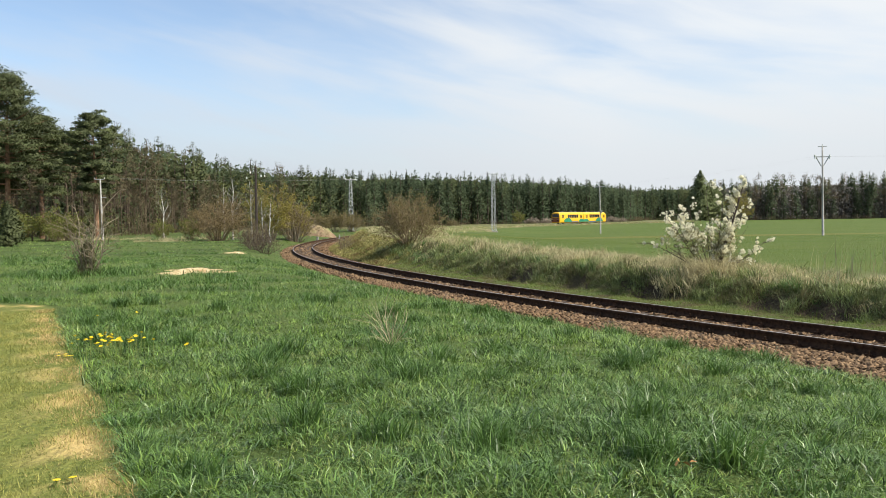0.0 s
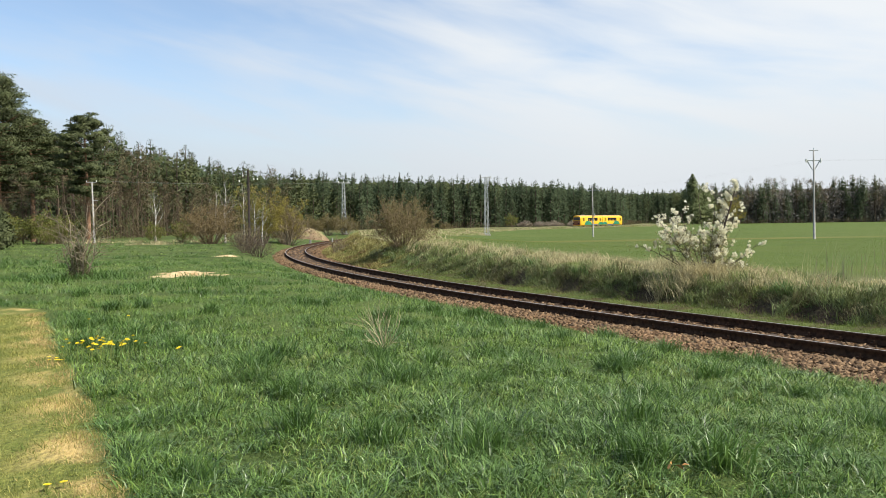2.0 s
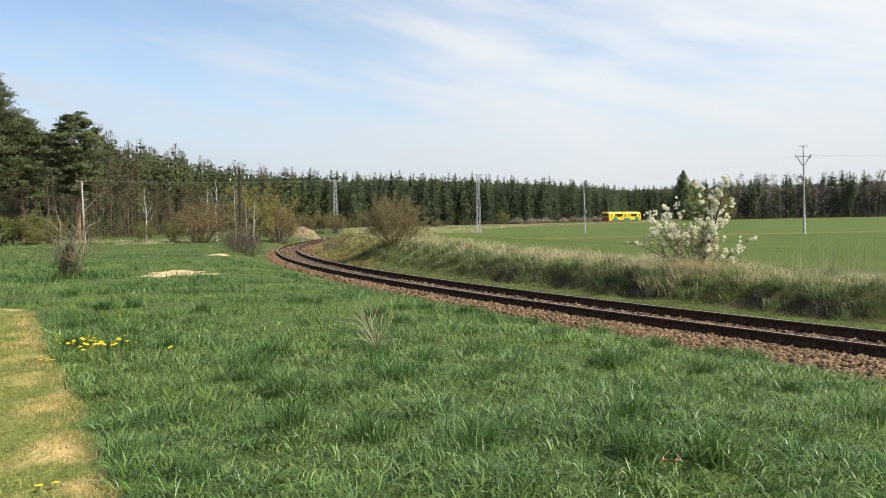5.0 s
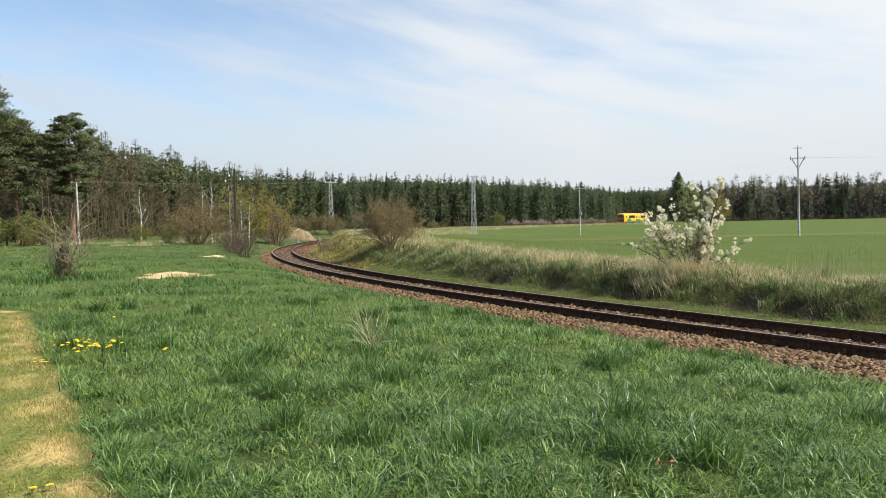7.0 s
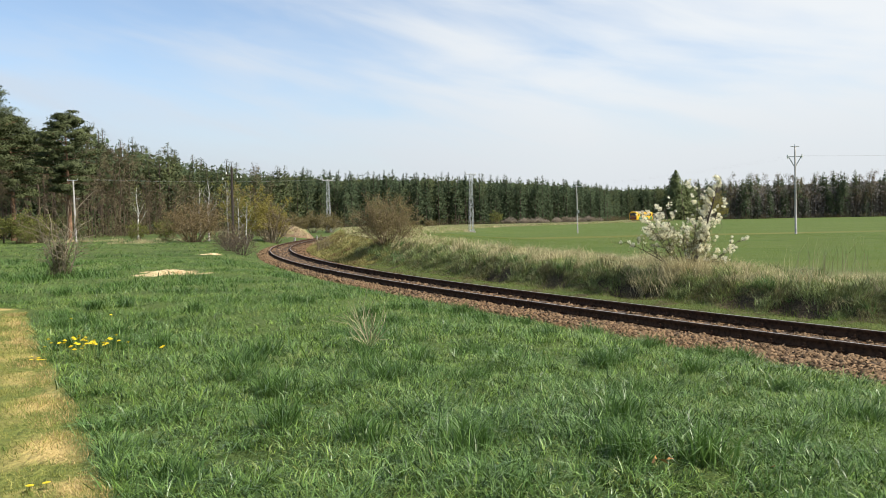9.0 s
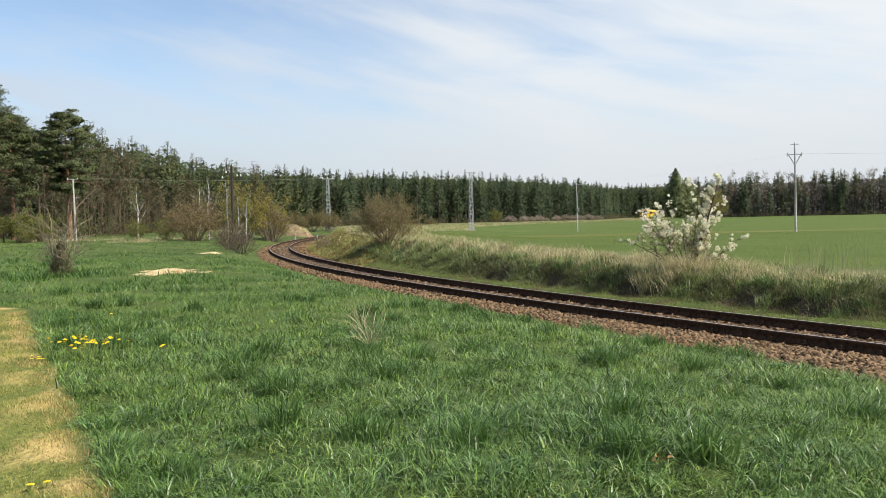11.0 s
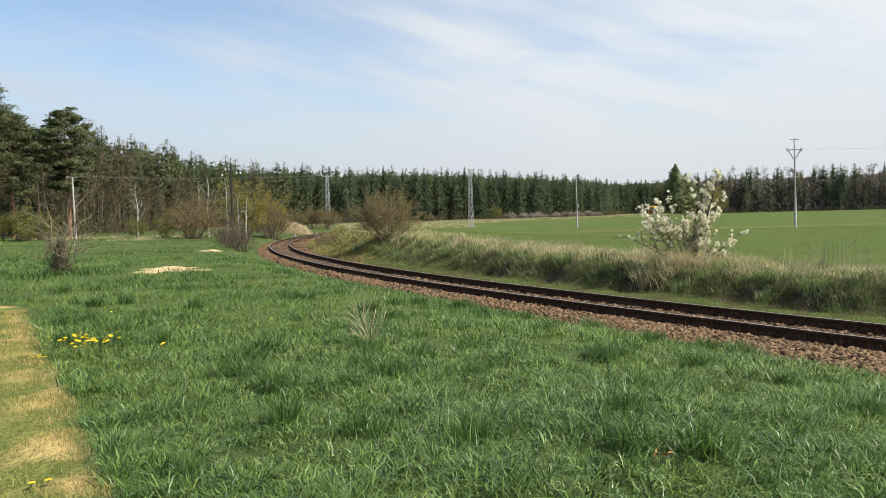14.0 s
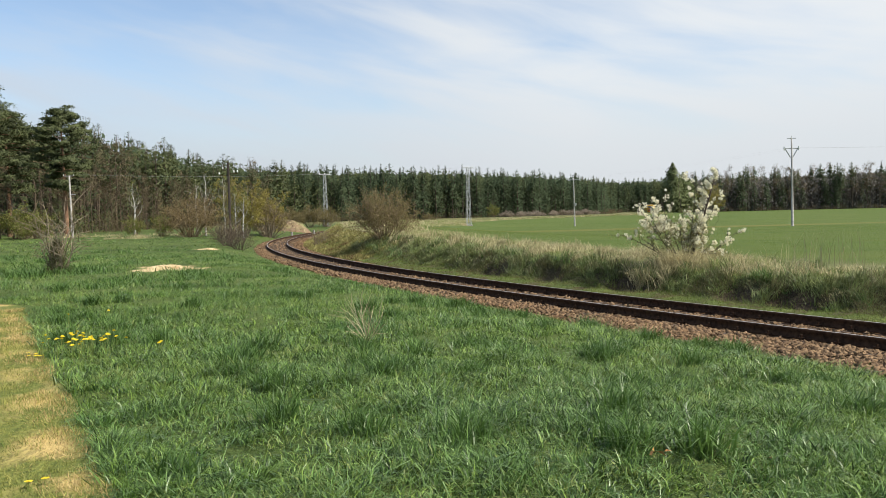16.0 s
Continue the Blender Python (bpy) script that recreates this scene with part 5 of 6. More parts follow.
def build_meadow():
    gen = np.random.default_rng(90)
    # tussocks: centre, reach and vigour
    hx, hy = wedge(760, 3.7, 22.0, gen)
    hr, hv = gen.uniform(0.12, 0.42, 760), gen.uniform(0.3, 1.3, 760)
    for nm, r0, r1, count, per, spread, wd, segs in (("near", 3.7, 9.0, 16000, 13, 0.055, 0.0088, 2), ("mid", 9.0, 13.0, 6600, 12, 0.085, 0.0112, 2), ("mid", 13.0, 19.0, 12000, 11, 0.085, 0.0135, 1),
                                                     ("far", 19.0, 42.0, 30000, 10, 0.17, 0.017, 1), ("edge", 42.0, 95.0, 9000, 8, 0.3, 0.06, 1)):
        x, y = wedge(count, r0, r1, gen)
        s, d = track_sd(x, y)
        keep = (d < -2.1 - shoulder(s) - 0.25 * ripple(x, y, 2.0)) & (mown_depth(x, y) < -0.03) & ~in_sand(x, y)
        x, y, d = x[keep], y[keep], d[keep]
        lush = 0.5 * ripple(x, y, 0.9, 1.0) + 0.5 * ripple(x, y, 3.3, 2.0) + 0.4 * ripple(x, y, 6.1, 5.0) + gen.normal(size=len(x)) * 0.3
        if r1 < 20:
            q = (x[:, None] - hx) ** 2 + (y[:, None] - hy) ** 2
            lush = lush - 0.25 + (hv * np.exp(-q / hr ** 2)).max(1)
        keep = gen.uniform(0, 1, len(x)) < 0.80 + 0.45 * lush
        x, y, lush, d = x[keep], y[keep], lush[keep], d[keep]
        h = np.clip(0.086 + 0.076 * lush, 0.028, 0.26) * (1 if r1 < 45 else 1.2) * np.where(-d < 3.0, 0.8, 1.0)
        cool = gen.uniform(0, 1, len(x)) < 0.16 + 0.28 * lush + 0.55 * np.exp(-((x - 0.9) / 1.7) ** 2 - ((y - 5.6) / 1.7) ** 2) + 0.3 * np.exp(-((x + 1.6) / 1.0) ** 2 - ((y - 6.0) / 1.5) ** 2)
        pale = ~cool & (gen.uniform(0, 1, len(x)) < 0.13 + 0.14 * ripple(x, y, 0.5, 8.0) - 0.06 * lush)
        # a faint trodden line from the mown corner towards the trees
        worn = np.exp(-((x - (-7.4 + 0.28 * (y - 15.2))) / 0.35) ** 2) * (y > 15.0) * (y < 27.0)
        pale |= gen.uniform(0, 1, len(x)) < 0.55 * worn
        h = h * (1 - 0.4 * worn)
        parts = []
        for mat, sel, child in ((GRASS, ~pale & ~cool, "green_blades"), (GRASS_LUSH, cool & ~pale, "lush_blades"), (GRASS_PALE, pale, "pale_blades")):
            v, f = clump_blades(x[sel], y[sel], h[sel], per, spread, wd, gen, 1.45, segs)
            parts.append((child, mat, v, f))
        grass_object("meadow_grass", "lush green unmown meadow grass beside the railway", parts)
    # dark lush tufts
    tx, ty, th = [], [], []
    tufts = [(1.56, 6.04, 0.30), (1.83, 4.96, 0.30), (-1.1, 6.0, 0.3), (0.3, 5.4, 0.28), (2.3, 9.2, 0.26), (3.4, 11.3, 0.26), (-5.6, 18.5, 0.24), (-4.2, 14.5, 0.26), (-2.0, 9.6, 0.28), (3.6, 6.2, 0.26), (-7.2, 20.0, 0.22)]
    for i in range(60):
        px, py = wedge(1, 4, 17, gen)
        tufts.append((px[0], py[0], gen.uniform(0.18, 0.27)))
    for i in range(20):
        tufts.append((-11.2 + gen.normal() * 1.1, 24.7 + gen.normal() * 0.6, gen.uniform(0.2, 0.34)))
    for i in range(150):
        px, py = wedge(1, 4, 24, gen)
        tufts.append((px[0], py[0], gen.uniform(0.11, 0.18)))
    for i in range(170):
        px, py = wedge(1, 20, 46, gen)
        tufts.append((px[0], py[0], gen.uniform(0.13, 0.26)))
    for px, py, hh in tufts:
        s, d = track_sd(px, py)
        if d[0] > -2.6 or mown_depth(np.array([px]), np.array([py]))[0] > -0.3:
            continue
        k, wide = (190, 0.085) if hh > 0.18 else (110, 0.15)
        if py > 19:
            k, wide = 90, gen.uniform(0.15, 0.4)
        tx.append(px + gen.normal(size=k) * wide)
        ty.append(py + gen.normal(size=k) * wide)
        th.append(hh * gen.uniform(0.5, 1.25, k))
    tx, ty, th = np.concatenate(tx), np.concatenate(ty), np.concatenate(th)
    v, f = blades(tx, ty, th, 0.011 * gen.uniform(0.6, 1.4, len(tx)) * np.clip(np.hypot(tx, ty) / 12, 1, 2), 1.1, gen)
    grass_object("grass_tufts", "darker thick tufts of grass in the meadow", [("tufts", GRASS_DARK, v, f)])
    # mown strip
    x, y = wedge(210000, 3.7, 16.5, gen, -34, -8)
    m = mown_depth(x, y) > 0
    x, y = x[m], y[m]
    v, f = blades(x, y, 0.042 * (1 + 0.5 * ripple(x, y, 3.1, 3.0) + 0.4 * ripple(x, y, 8.0, 1.0)) * gen.uniform(0.4, 1.6, len(x)), 0.007 * gen.uniform(0.6, 1.4, len(x)) * (0.6 + y / 12), 0.9, gen, None, 1)
    parts = [("mown", GRASS_MOWN, v, f)]
    m = mown_depth(x, y)
    k = (gen.uniform(0, 1, len(x)) < 0.85 * np.exp(-((m - 0.14) / 0.2) ** 2)) & (ripple(x, y, 1.7, 1.0) + 0.5 * ripple(x, y, 4.1, 2.0) > -0.12)
    v, f = blades(x[k], y[k], 0.05 * gen.uniform(0.5, 1.5, k.sum()), 0.010 * gen.uniform(0.6, 1.4, k.sum()) * (0.6 + y[k] / 12), 1.1, gen, None, 1)
    parts.append(("withered_rim", GRASS_TAN, v, f))
    grass_object("mown_grass", "short mown yellowish grass strip with a withered edge", parts)


build_meadow()


BEND_MOSS = material("slope_moss", (0.15, 0.14, 0.042), (0.42, 0.385, 0.145), 0.8, 0.9, island=0.5, translucent=0.2, third=(0.17, 0.11, 0.055), third_scale=0.7, spec=0.15)
BANK_GREEN = material("bank_grass_green", (0.046, 0.070, 0.020), (0.33, 0.395, 0.145), 0.5, 2.0, island=0.75, translucent=0.25, third=(0.115, 0.115, 0.050), third_scale=0.8, spec=0.3)
GRASS_OLD = material("old_grass", (0.080, 0.078, 0.036), (0.28, 0.26, 0.125), 0.6, 3.0, island=0.6, translucent=0.25)
MOSS = material("verge_moss", (0.064, 0.100, 0.018), (0.215, 0.270, 0.062), 0.7, 1.2, island=0.5, translucent=0.25, third=(0.17, 0.125, 0.06), third_scale=1.1, spec=0.2)


def build_bank_grass():
    gen = np.random.default_rng(91)
    ss, dd = 2 + 108 * gen.uniform(0, 1, 1700) ** 1.25, gen.uniform(3.5, 7.8, 1700)
    lists = {"dry": [], "green": [], "pale": []}
    for s, d in zip(ss, dd):
        if hollow(s, d) > 0.35:
            continue
        x, y, _ = track_point(s, d)
        r = math.hypot(x, y)
        k = int(np.clip(1500 / r, 14, 75))
        tall = 0.43 * gen.uniform(0.5, 1.35) * (0.42 if d < 4.0 else 0.9) * (0.34 if 50 < s < 95 else 0.72 if s < 22 else 1.0)
        wave = float(ripple(np.array([x]), np.array([y]), 1.1, 6.0)[0])
        tall *= 0.85 + 0.45 * wave
        key = "dry" if gen.uniform() < (0.6 if 50 < s < 95 else 0.12 if d < 4.2 else 0.62 + 0.5 * wave) else ("pale" if gen.uniform() < 0.4 else "green")
        lists[key].append((x + gen.normal(size=k) * 0.17, y + gen.normal(size=k) * 0.17, tall * gen.uniform(0.4, 1.2, k), np.full(k, 0.005 + 0.00042 * r), np.full(k, gen.uniform(0, 6.28))))
    # the far side of the bend and the verge beside the line across the field
    for s in np.concatenate([gen.uniform(84, 160, 420), gen.uniform(150, 400, 900)]):
        far = s > 150
        x, y, _ = track_point(s, gen.uniform(2.7, 6.0) if not far else gen.uniform(2.4, 5.5))
        k = 16
        key = "dry" if gen.uniform() < 0.6 else "pale"
        lists[key].append((x + gen.normal(size=k) * 0.4, y + gen.normal(size=k) * 0.4, (0.45 if not far else 0.5) * gen.uniform(0.4, 1.2, k), np.full(k, 0.004 + 0.00045 * math.hypot(x, y)), np.full(k, gen.uniform(0, 6.28))))
    # rough grass between the bank and the sown field
    for s in gen.uniform(44, 200, 1100):
        x, y, _ = track_point(s, gen.uniform(5.0, float(field_from(s)) + 1.0))
        k = 14
        key = "dry" if gen.uniform() < 0.55 + 0.4 * float(ripple(np.array([x]), np.array([y]), 0.35, 3.0)[0]) else "pale"
        lists[key].append((x + gen.normal(size=k) * 0.4, y + gen.normal(size=k) * 0.4, 0.34 * gen.uniform(0.4, 1.2, k), np.full(k, 0.004 + 0.00045 * math.hypot(x, y)), np.full(k, gen.uniform(0, 6.28))))
    parts = []
    for x, y, tall, k in [(7.72 + gen.normal() * 0.7, 22.0 + gen.normal() * 0.5, gen.uniform(0.42, 0.66), 60) for _ in range(44)]:
        lists["dry"].append((x + gen.normal(size=k) * 0.13, y + gen.normal(size=k) * 0.13, tall * gen.uniform(0.4, 1.2, k), np.full(k, 0.014), np.full(k, gen.uniform(0, 6.28))))
    for key, mat in (("dry", GRASS_DRY), ("green", BANK_GREEN), ("pale", GRASS_PALE)):
        x, y, h, w, comb = (np.concatenate(c) for c in zip(*lists[key]))
        v, f = blades(x, y, h, w, 1.05, gen, comb)
        parts.append((key + "_blades", mat, v, f))
    grass_object("bank_grass", "tall tangled dry and green grass on the railway bank", parts)
    # dark tufts that hang over the eroded foot of the bank
    s, d = 8 + 34 * gen.uniform(0, 1, 1300) ** 1.2, 3.7 + 0.34 * gen.normal(size=1300)
    s, d = s[hollow(s, d) < 0.4], d[hollow(s, d) < 0.4]
    n = len(s)
    q = np.array([track_point(a, b) for a, b in zip(s, d)])
    to = np.array([track_point(a, 0.0) for a in s]) - q
    down = np.repeat(np.arctan2(to[:, 1], to[:, 0]), 30)
    x, y = (np.repeat(q[:, k], 30) + gen.normal(size=30 * n) * 0.085 for k in (0, 1))
    hh = np.repeat(0.13 * gen.uniform(0.5, 1.4, n), 30) * gen.uniform(0.5, 1.3, 30 * n)
    old = np.repeat(gen.uniform(0, 1, n) < 0.55, 30)
    parts = []
    for sel, mat, child in ((~old, BANK_GREEN, "hanging"), (old, GRASS_OLD, "old_hanging")):
        v, f = blades(x[sel], y[sel], hh[sel], 0.018 * gen.uniform(0.6, 1.4, sel.sum()), 1.3, gen, down[sel], 1)
        parts.append((child, mat, v, f))
    grass_object("hanging_grass", "green and withered grass tufts hanging over the foot of the bank", parts)
    # lumpy tussocks that cover the slope
    s, d = 4 + 48 * gen.uniform(0, 1, 980) ** 1.1, 3.35 + 1.6 * gen.uniform(0, 1, 980)
    grown = hollow(s, d) < 0.4
    q = np.array([track_point(a, b) for a, b in zip(s[grown], d[grown])])
    n = len(q)
    big = np.clip(0.6 + 0.8 * ripple(q[:, 0], q[:, 1], 1.9, 2.0), 0.2, 1.4)
    pick = gen.uniform(0, 1, n)
    parts = []
    for lo, hi, mat, child in ((0.0, 0.62, BANK_GREEN, "green_tussocks"), (0.62, 0.90, GRASS_OLD, "old_tussocks"), (0.90, 1.0, GRASS_DARK, "dark_tussocks")):
        k = (pick >= lo) & (pick < hi)
        v, f = clump_blades(q[k, 0], q[k, 1], 0.36 * big[k] * gen.uniform(0.6, 1.4, k.sum()), 44, 0.12, 0.014, gen, 1.15, 2)
        parts.append((child, mat, v, f))
    grass_object("slope_grass", "lumpy green and withered grass tussocks covering the railway bank", parts)
    # mossy tussocks on the slope at the bend
    n = 3000
    s = gen.uniform(46, 100, n)
    q = np.array([track_point(a, b) for a, b in zip(s, 2.2 + 3.0 * gen.uniform(0, 1, n))])
    v, f = clump_blades(q[:, 0], q[:, 1], 0.16 * gen.uniform(0.5, 1.5, n), 18, 0.16, 0.04, gen, 1.0, 1)
    grass_object("bank_moss", "mossy yellow-brown tussocks on the slope at the bend", [("moss_tussocks", BEND_MOSS, v, f)])
    # low growth between rails and bank, and the crop's near edge
    n = 75000
    s, d = 6 + 95 * gen.uniform(0, 1, n) ** 1.9, gen.uniform(1.55, 3.75, n)
    p = np.array([track_point(a, b) for a, b in zip(s, d)])
    r = np.hypot(p[:, 0], p[:, 1])
    v, f = blades(p[:, 0], p[:, 1], np.where(d < 3.0, 0.055, 0.10) * gen.uniform(0.3, 1.6, n), 0.006 + 0.0006 * r, 0.8, gen, None, 1)
    grass_object("verge_grass", "low yellow-green moss and grass along the track", [("verge", MOSS, v, f)])
    r = 18 + 75 * gen.uniform(0, 1, 90000) ** 1.5
    a = np.radians(gen.uniform(-8, 36, 90000))
    x, y = r * np.sin(a), r * np.cos(a)
    s, d = track_sd(x, y)
    k = d > field_from(s) + 0.6
    x, y = x[k], y[k]
    r = np.hypot(x, y)
    v, f = blades(x, y, 0.05 * gen.uniform(0.5, 1.4, len(x)), 0.005 + 0.0005 * r, 0.7, gen, None, 1)
    grass_object("crop", "young green crop in the field", [("crop", CROP, v, f)])


CROP = material("young_crop", (0.105, 0.165, 0.027), (0.180, 0.245, 0.053), 0.6, 0.4, island=0.3, translucent=0.45, third=(0.16, 0.185, 0.045), third_scale=0.12, spec=0.12)
build_bank_grass()


# ---------------------------------------------------------------- small things of the meadow
def build_sand(at, rx, ry, seed, label):
    n, m = 40, 22
    verts, faces = [], []
    for i in range(m):
        for j in range(n):
            f, a = i / (m - 1), 2 * math.pi * j / n
            rr = f * (1 + 0.22 * math.sin(3 * a + seed) + 0.16 * math.sin(7 * a) + 0.10 * math.sin(13 * a + 2))
            x, y = at[0] + rx * rr * math.cos(a), at[1] + ry * rr * math.sin(a)
            wave = ripple(np.array([x]), np.array([y]), 4.0)[0]
            verts.append((x, y, gz(x, y) + 0.035 * (1 - f) ** 0.7 + 0.13 * wave * (1 - f) + 0.03 - 0.06 * f))
    for i in range(m - 1):
        for j in range(n):
            faces.append((i * n + j, i * n + (j + 1) % n, (i + 1) * n + (j + 1) % n, (i + 1) * n + j))
    tagged(new("sand_patch", to_mesh("sand_patch", verts, np.array(faces)[:, ::-1], SAND, True)), label, "sand heap")


def build_mound():
    verts, faces, n, m = [], [], 44, 16
    for i in range(m):
        for j in range(n):
            f, a = i / (m - 1), 2 * math.pi * j / n
            rr = f * (1 + 0.12 * math.sin(2 * a) + 0.08 * math.sin(5 * a + 1))
            x, y = -17.9 + 3.4 * rr * math.cos(a), 104 + 2.6 * rr * math.sin(a)
            bump = 0.16 * ripple(np.array([x]), np.array([y]), 1.9, 2.0)[0]
            verts.append((x, y, gz(x, y) - 0.05 + (1.2 + 3.0 * bump) * (1 - min(f, 1.0) ** 3.6)))
    for i in range(m - 1):
        for j in range(n):
            faces.append((i * n + j, i * n + (j + 1) % n, (i + 1) * n + (j + 1) % n, (i + 1) * n + j))
    tagged(new("earth_mound", to_mesh("earth_mound", verts, np.array(faces)[:, ::-1], MOUND, True)), "low mound of reddish-brown earth beyond the track", "earth mound")


build_sand(SAND_AT, 1.35, 2.3, 1.0, "bare patch of pale dug-up sand in the meadow")
build_sand((-12.4, 46.2), 0.7, 1.5, 2.3, "small worn patch of pale soil near the track")
build_mound()


def build_mound_grass():
    gen = np.random.default_rng(99)
    a, r = gen.uniform(0, 6.28, 700), np.sqrt(gen.uniform(0, 1, 700))
    x, y = -17.9 + 3.2 * r * np.cos(a), 104 + 2.7 * r * np.sin(a)
    v, f = cards(np.column_stack([x, y, ground_z(x, y) + 1.3 * (1 - r ** 3.6) + 0.05]), 0.13, gen, 1.6, 0.0, 0.2)
    tagged(new("dry_tufts", to_mesh("dry_tufts", v, f, GRASS_DRY)), "withered grass tufts on the earth mound", "grass", kind="stuff")


build_mound_grass()


def build_dandelions():
    gen = np.random.default_rng(96)
    head = Shape()
    for i in range(14):
        a = 2 * math.pi * i / 14
        for r, z in ((0.021, 0.0), (0.012, 0.008)):
            k = len(head.v)
            head.add([(0, 0, z), (r * math.cos(a - 0.2), r * math.sin(a - 0.2), z + 0.006), (r * math.cos(a + 0.2), r * math.sin(a + 0.2), z + 0.006)], [(0, 1, 2)])
    head = head.mesh("flower_head", YELLOW_PETAL)
    spots_ = [(-4.08 + gen.normal() * 0.24, 9.45 + gen.normal() * 0.14) for i in range(40)] + [(-4.5 + gen.normal() * 0.10, 9.25 + gen.normal() * 0.15) for i in range(7)]
    spots_ += [(-3.10, 9.3), (-3.06, 9.12), (-2.42, 4.75), (-2.34, 4.8), (-4.9, 12.3), (-5.3, 11.8)]
    first = None
    for x, y in spots_:
        low = mown_depth(np.array([x]), np.array([y]))[0] > 0
        h = (0.05 if low else 0.19) * gen.uniform(0.85, 1.25)
        if first is None:
            first = thing("dandelion", "yellow dandelion flower in the grass", "flower", "dandelions", (x, y, gz(x, y)))
            part("stalk", Shape().tube([(0, 0, -0.02), (0.004, 0, 0.1), (0.0, 0, 0.195)], 0.0022, 4).mesh("stalk", GRASS_PALE), first)
            fl = part("flower_head", head, first, "bright yellow flower head")
            fl.matrix_basis = pose(0, 0, 0.195, 14, 8, 0)
            first.scale = (1.2, 1.2, h / 0.195)
        else:
            ob = copy_thing(first, pose(x, y, gz(x, y), 0, 0, gen.uniform(0, 360)))
            ob.scale = (1.2, 1.2, h / 0.195)


build_dandelions()


STRAW = material("straw", (0.32, 0.28, 0.16), (0.50, 0.44, 0.28), 0.7, 8.0, island=0.5)


def build_dry_weed():
    gen = np.random.default_rng(97)
    ob = thing("dry_weed", "withered straw-coloured weed stalk standing in green grass", "weed", "", (-0.68, 9.9, gz(-0.68, 9.9)))
    sh = Shape()
    for i in range(15):
        a, out = gen.uniform(0, 6.28), gen.uniform(0.15, 0.9)
        grow(sh, gen, (0, 0, 0), (math.cos(a) * out, math.sin(a) * out, 1), gen.uniform(0.38, 0.60), 0.008, 1, [], 0.0, 0.5, 2, 0.08)
    part("stalk", sh.mesh("stalk", STRAW), ob)


build_dry_weed()


def build_stalks():
    """Tall withered stalks on the bank, and two green ones beside the blossoming shrub."""
    gen = np.random.default_rng(101)
    n = 46
    x, y = 10.6 + gen.normal(size=n) * 0.7, 20.2 + gen.normal(size=n) * 0.8
    v, f = blades(x, y, gen.uniform(0.7, 1.25, n), np.full(n, 0.012), 0.35, gen)
    grass_object("dry_stalks", "tall thin withered stalks on the railway bank", [("stalks", STRAW, v, f)])
    x, y = np.array([9.15, 9.2, 9.32]), np.array([22.6, 22.5, 22.7])
    v, f = blades(x, y, np.array([1.25, 1.0, 0.7]), np.full(3, 0.022), 0.45, gen, np.array([2.9, 2.7, 0.4]))
    grass_object("green_stalks", "tall arching green stalks beside the blossoming shrub", [("stalks", GRASS_PALE, v, f)])


build_stalks()


def build_edge_grass():
    """Withered grass before the forest and beside the lone bush."""
    gen = np.random.default_rng(103)
    cx = np.concatenate([gen.uniform(-40, -22, 42), -25.5 + gen.normal(size=24)])
    cy = np.concatenate([81.5 + gen.normal(size=42) * 1.6, 70 + gen.normal(size=24) * 0.8])
    hh = gen.uniform(0.15, 0.5, 66)
    v, f = clump_blades(cx, cy, hh, 26, 0.28, 0.045, gen, 0.6, 1)
    grass_object("withered_grass", "pale withered grass along the forest foot", [("withered", GRASS_DRY, v, f)])


build_edge_grass()


def build_dead_leaves():
    gen = np.random.default_rng(102)
    rust = material("dead_leaf", (0.35, 0.16, 0.05), (0.52, 0.28, 0.10), 0.7, 20.0)
    for x, y in ((1.42, 4.72), (1.48, 4.70), (1.45, 4.78), (1.53, 4.74), (2.12, 4.60)):
        v, f = cards(np.array([[0, 0, 0.0]]), 0.024, gen, 1.1, 0.6)
        ob = tagged(new("dead_leaf", to_mesh("dead_leaf", v, f, rust)), "curled orange-brown dead leaf lying on the grass", "leaf", "dead leaves")
        ob.matrix_basis = pose(x, y, gz(x, y) + 0.09)


build_dead_leaves()


def build_marker():
    at = spot(-14.9, 92.0)
    ob = thing("marker_post", "small white trackside marker stone", "marker post", "", at)
    part("post", Shape().box((0, 0, 0.2), (0.24, 0.2, 0.6), bevel=0.04).mesh("post", CONCRETE), ob)
    at = spot(-7.7, 58.0)
    ob = thing("dead_stump", "thin dead stem with a white painted top beside the track", "post", "", at)
    part("stem", Shape().tube([(0, 0, -0.1), (0.03, 0, 0.4), (-0.04, 0, 0.95)], [0.06, 0.05, 0.045], 8).mesh("stem", TWIG), ob)
    part("top", Shape().tube([(-0.04, 0, 0.94), (-0.05, 0, 1.25)], [0.056, 0.05], 8).mesh("top", CONCRETE), ob, "white painted top")


build_marker()


# ---------------------------------------------------------------- ballast stones
def stone_shape(gen):
    v = np.array([(-1, -1, -1), (1, -1, -1), (1, 1, -1), (-1, 1, -1), (-1, -1, 1), (1, -1, 1), (1, 1, 1), (-1, 1, 1)], float) * 0.5
    v *= gen.uniform(0.55, 1.3, (8, 1)) * np.array([1.5, 1.0, 0.42])
    return v + gen.normal(size=(8, 3)) * 0.09


STONE_FACES = np.array([(0, 3, 2, 1), (4, 5, 6, 7), (0, 1, 5, 4), (1, 2, 6, 5), (2, 3, 7, 6), (3, 0, 4, 7)])
BED_D, BED_Z = [-2.95, -2.75, -2.35, -1.75, -1.2, 0, 1.2, 1.7, 2.3, 2.6], [-0.52, -0.42, -0.36, -0.225, -0.20, -0.215, -0.20, -0.225, -0.34, -0.42]


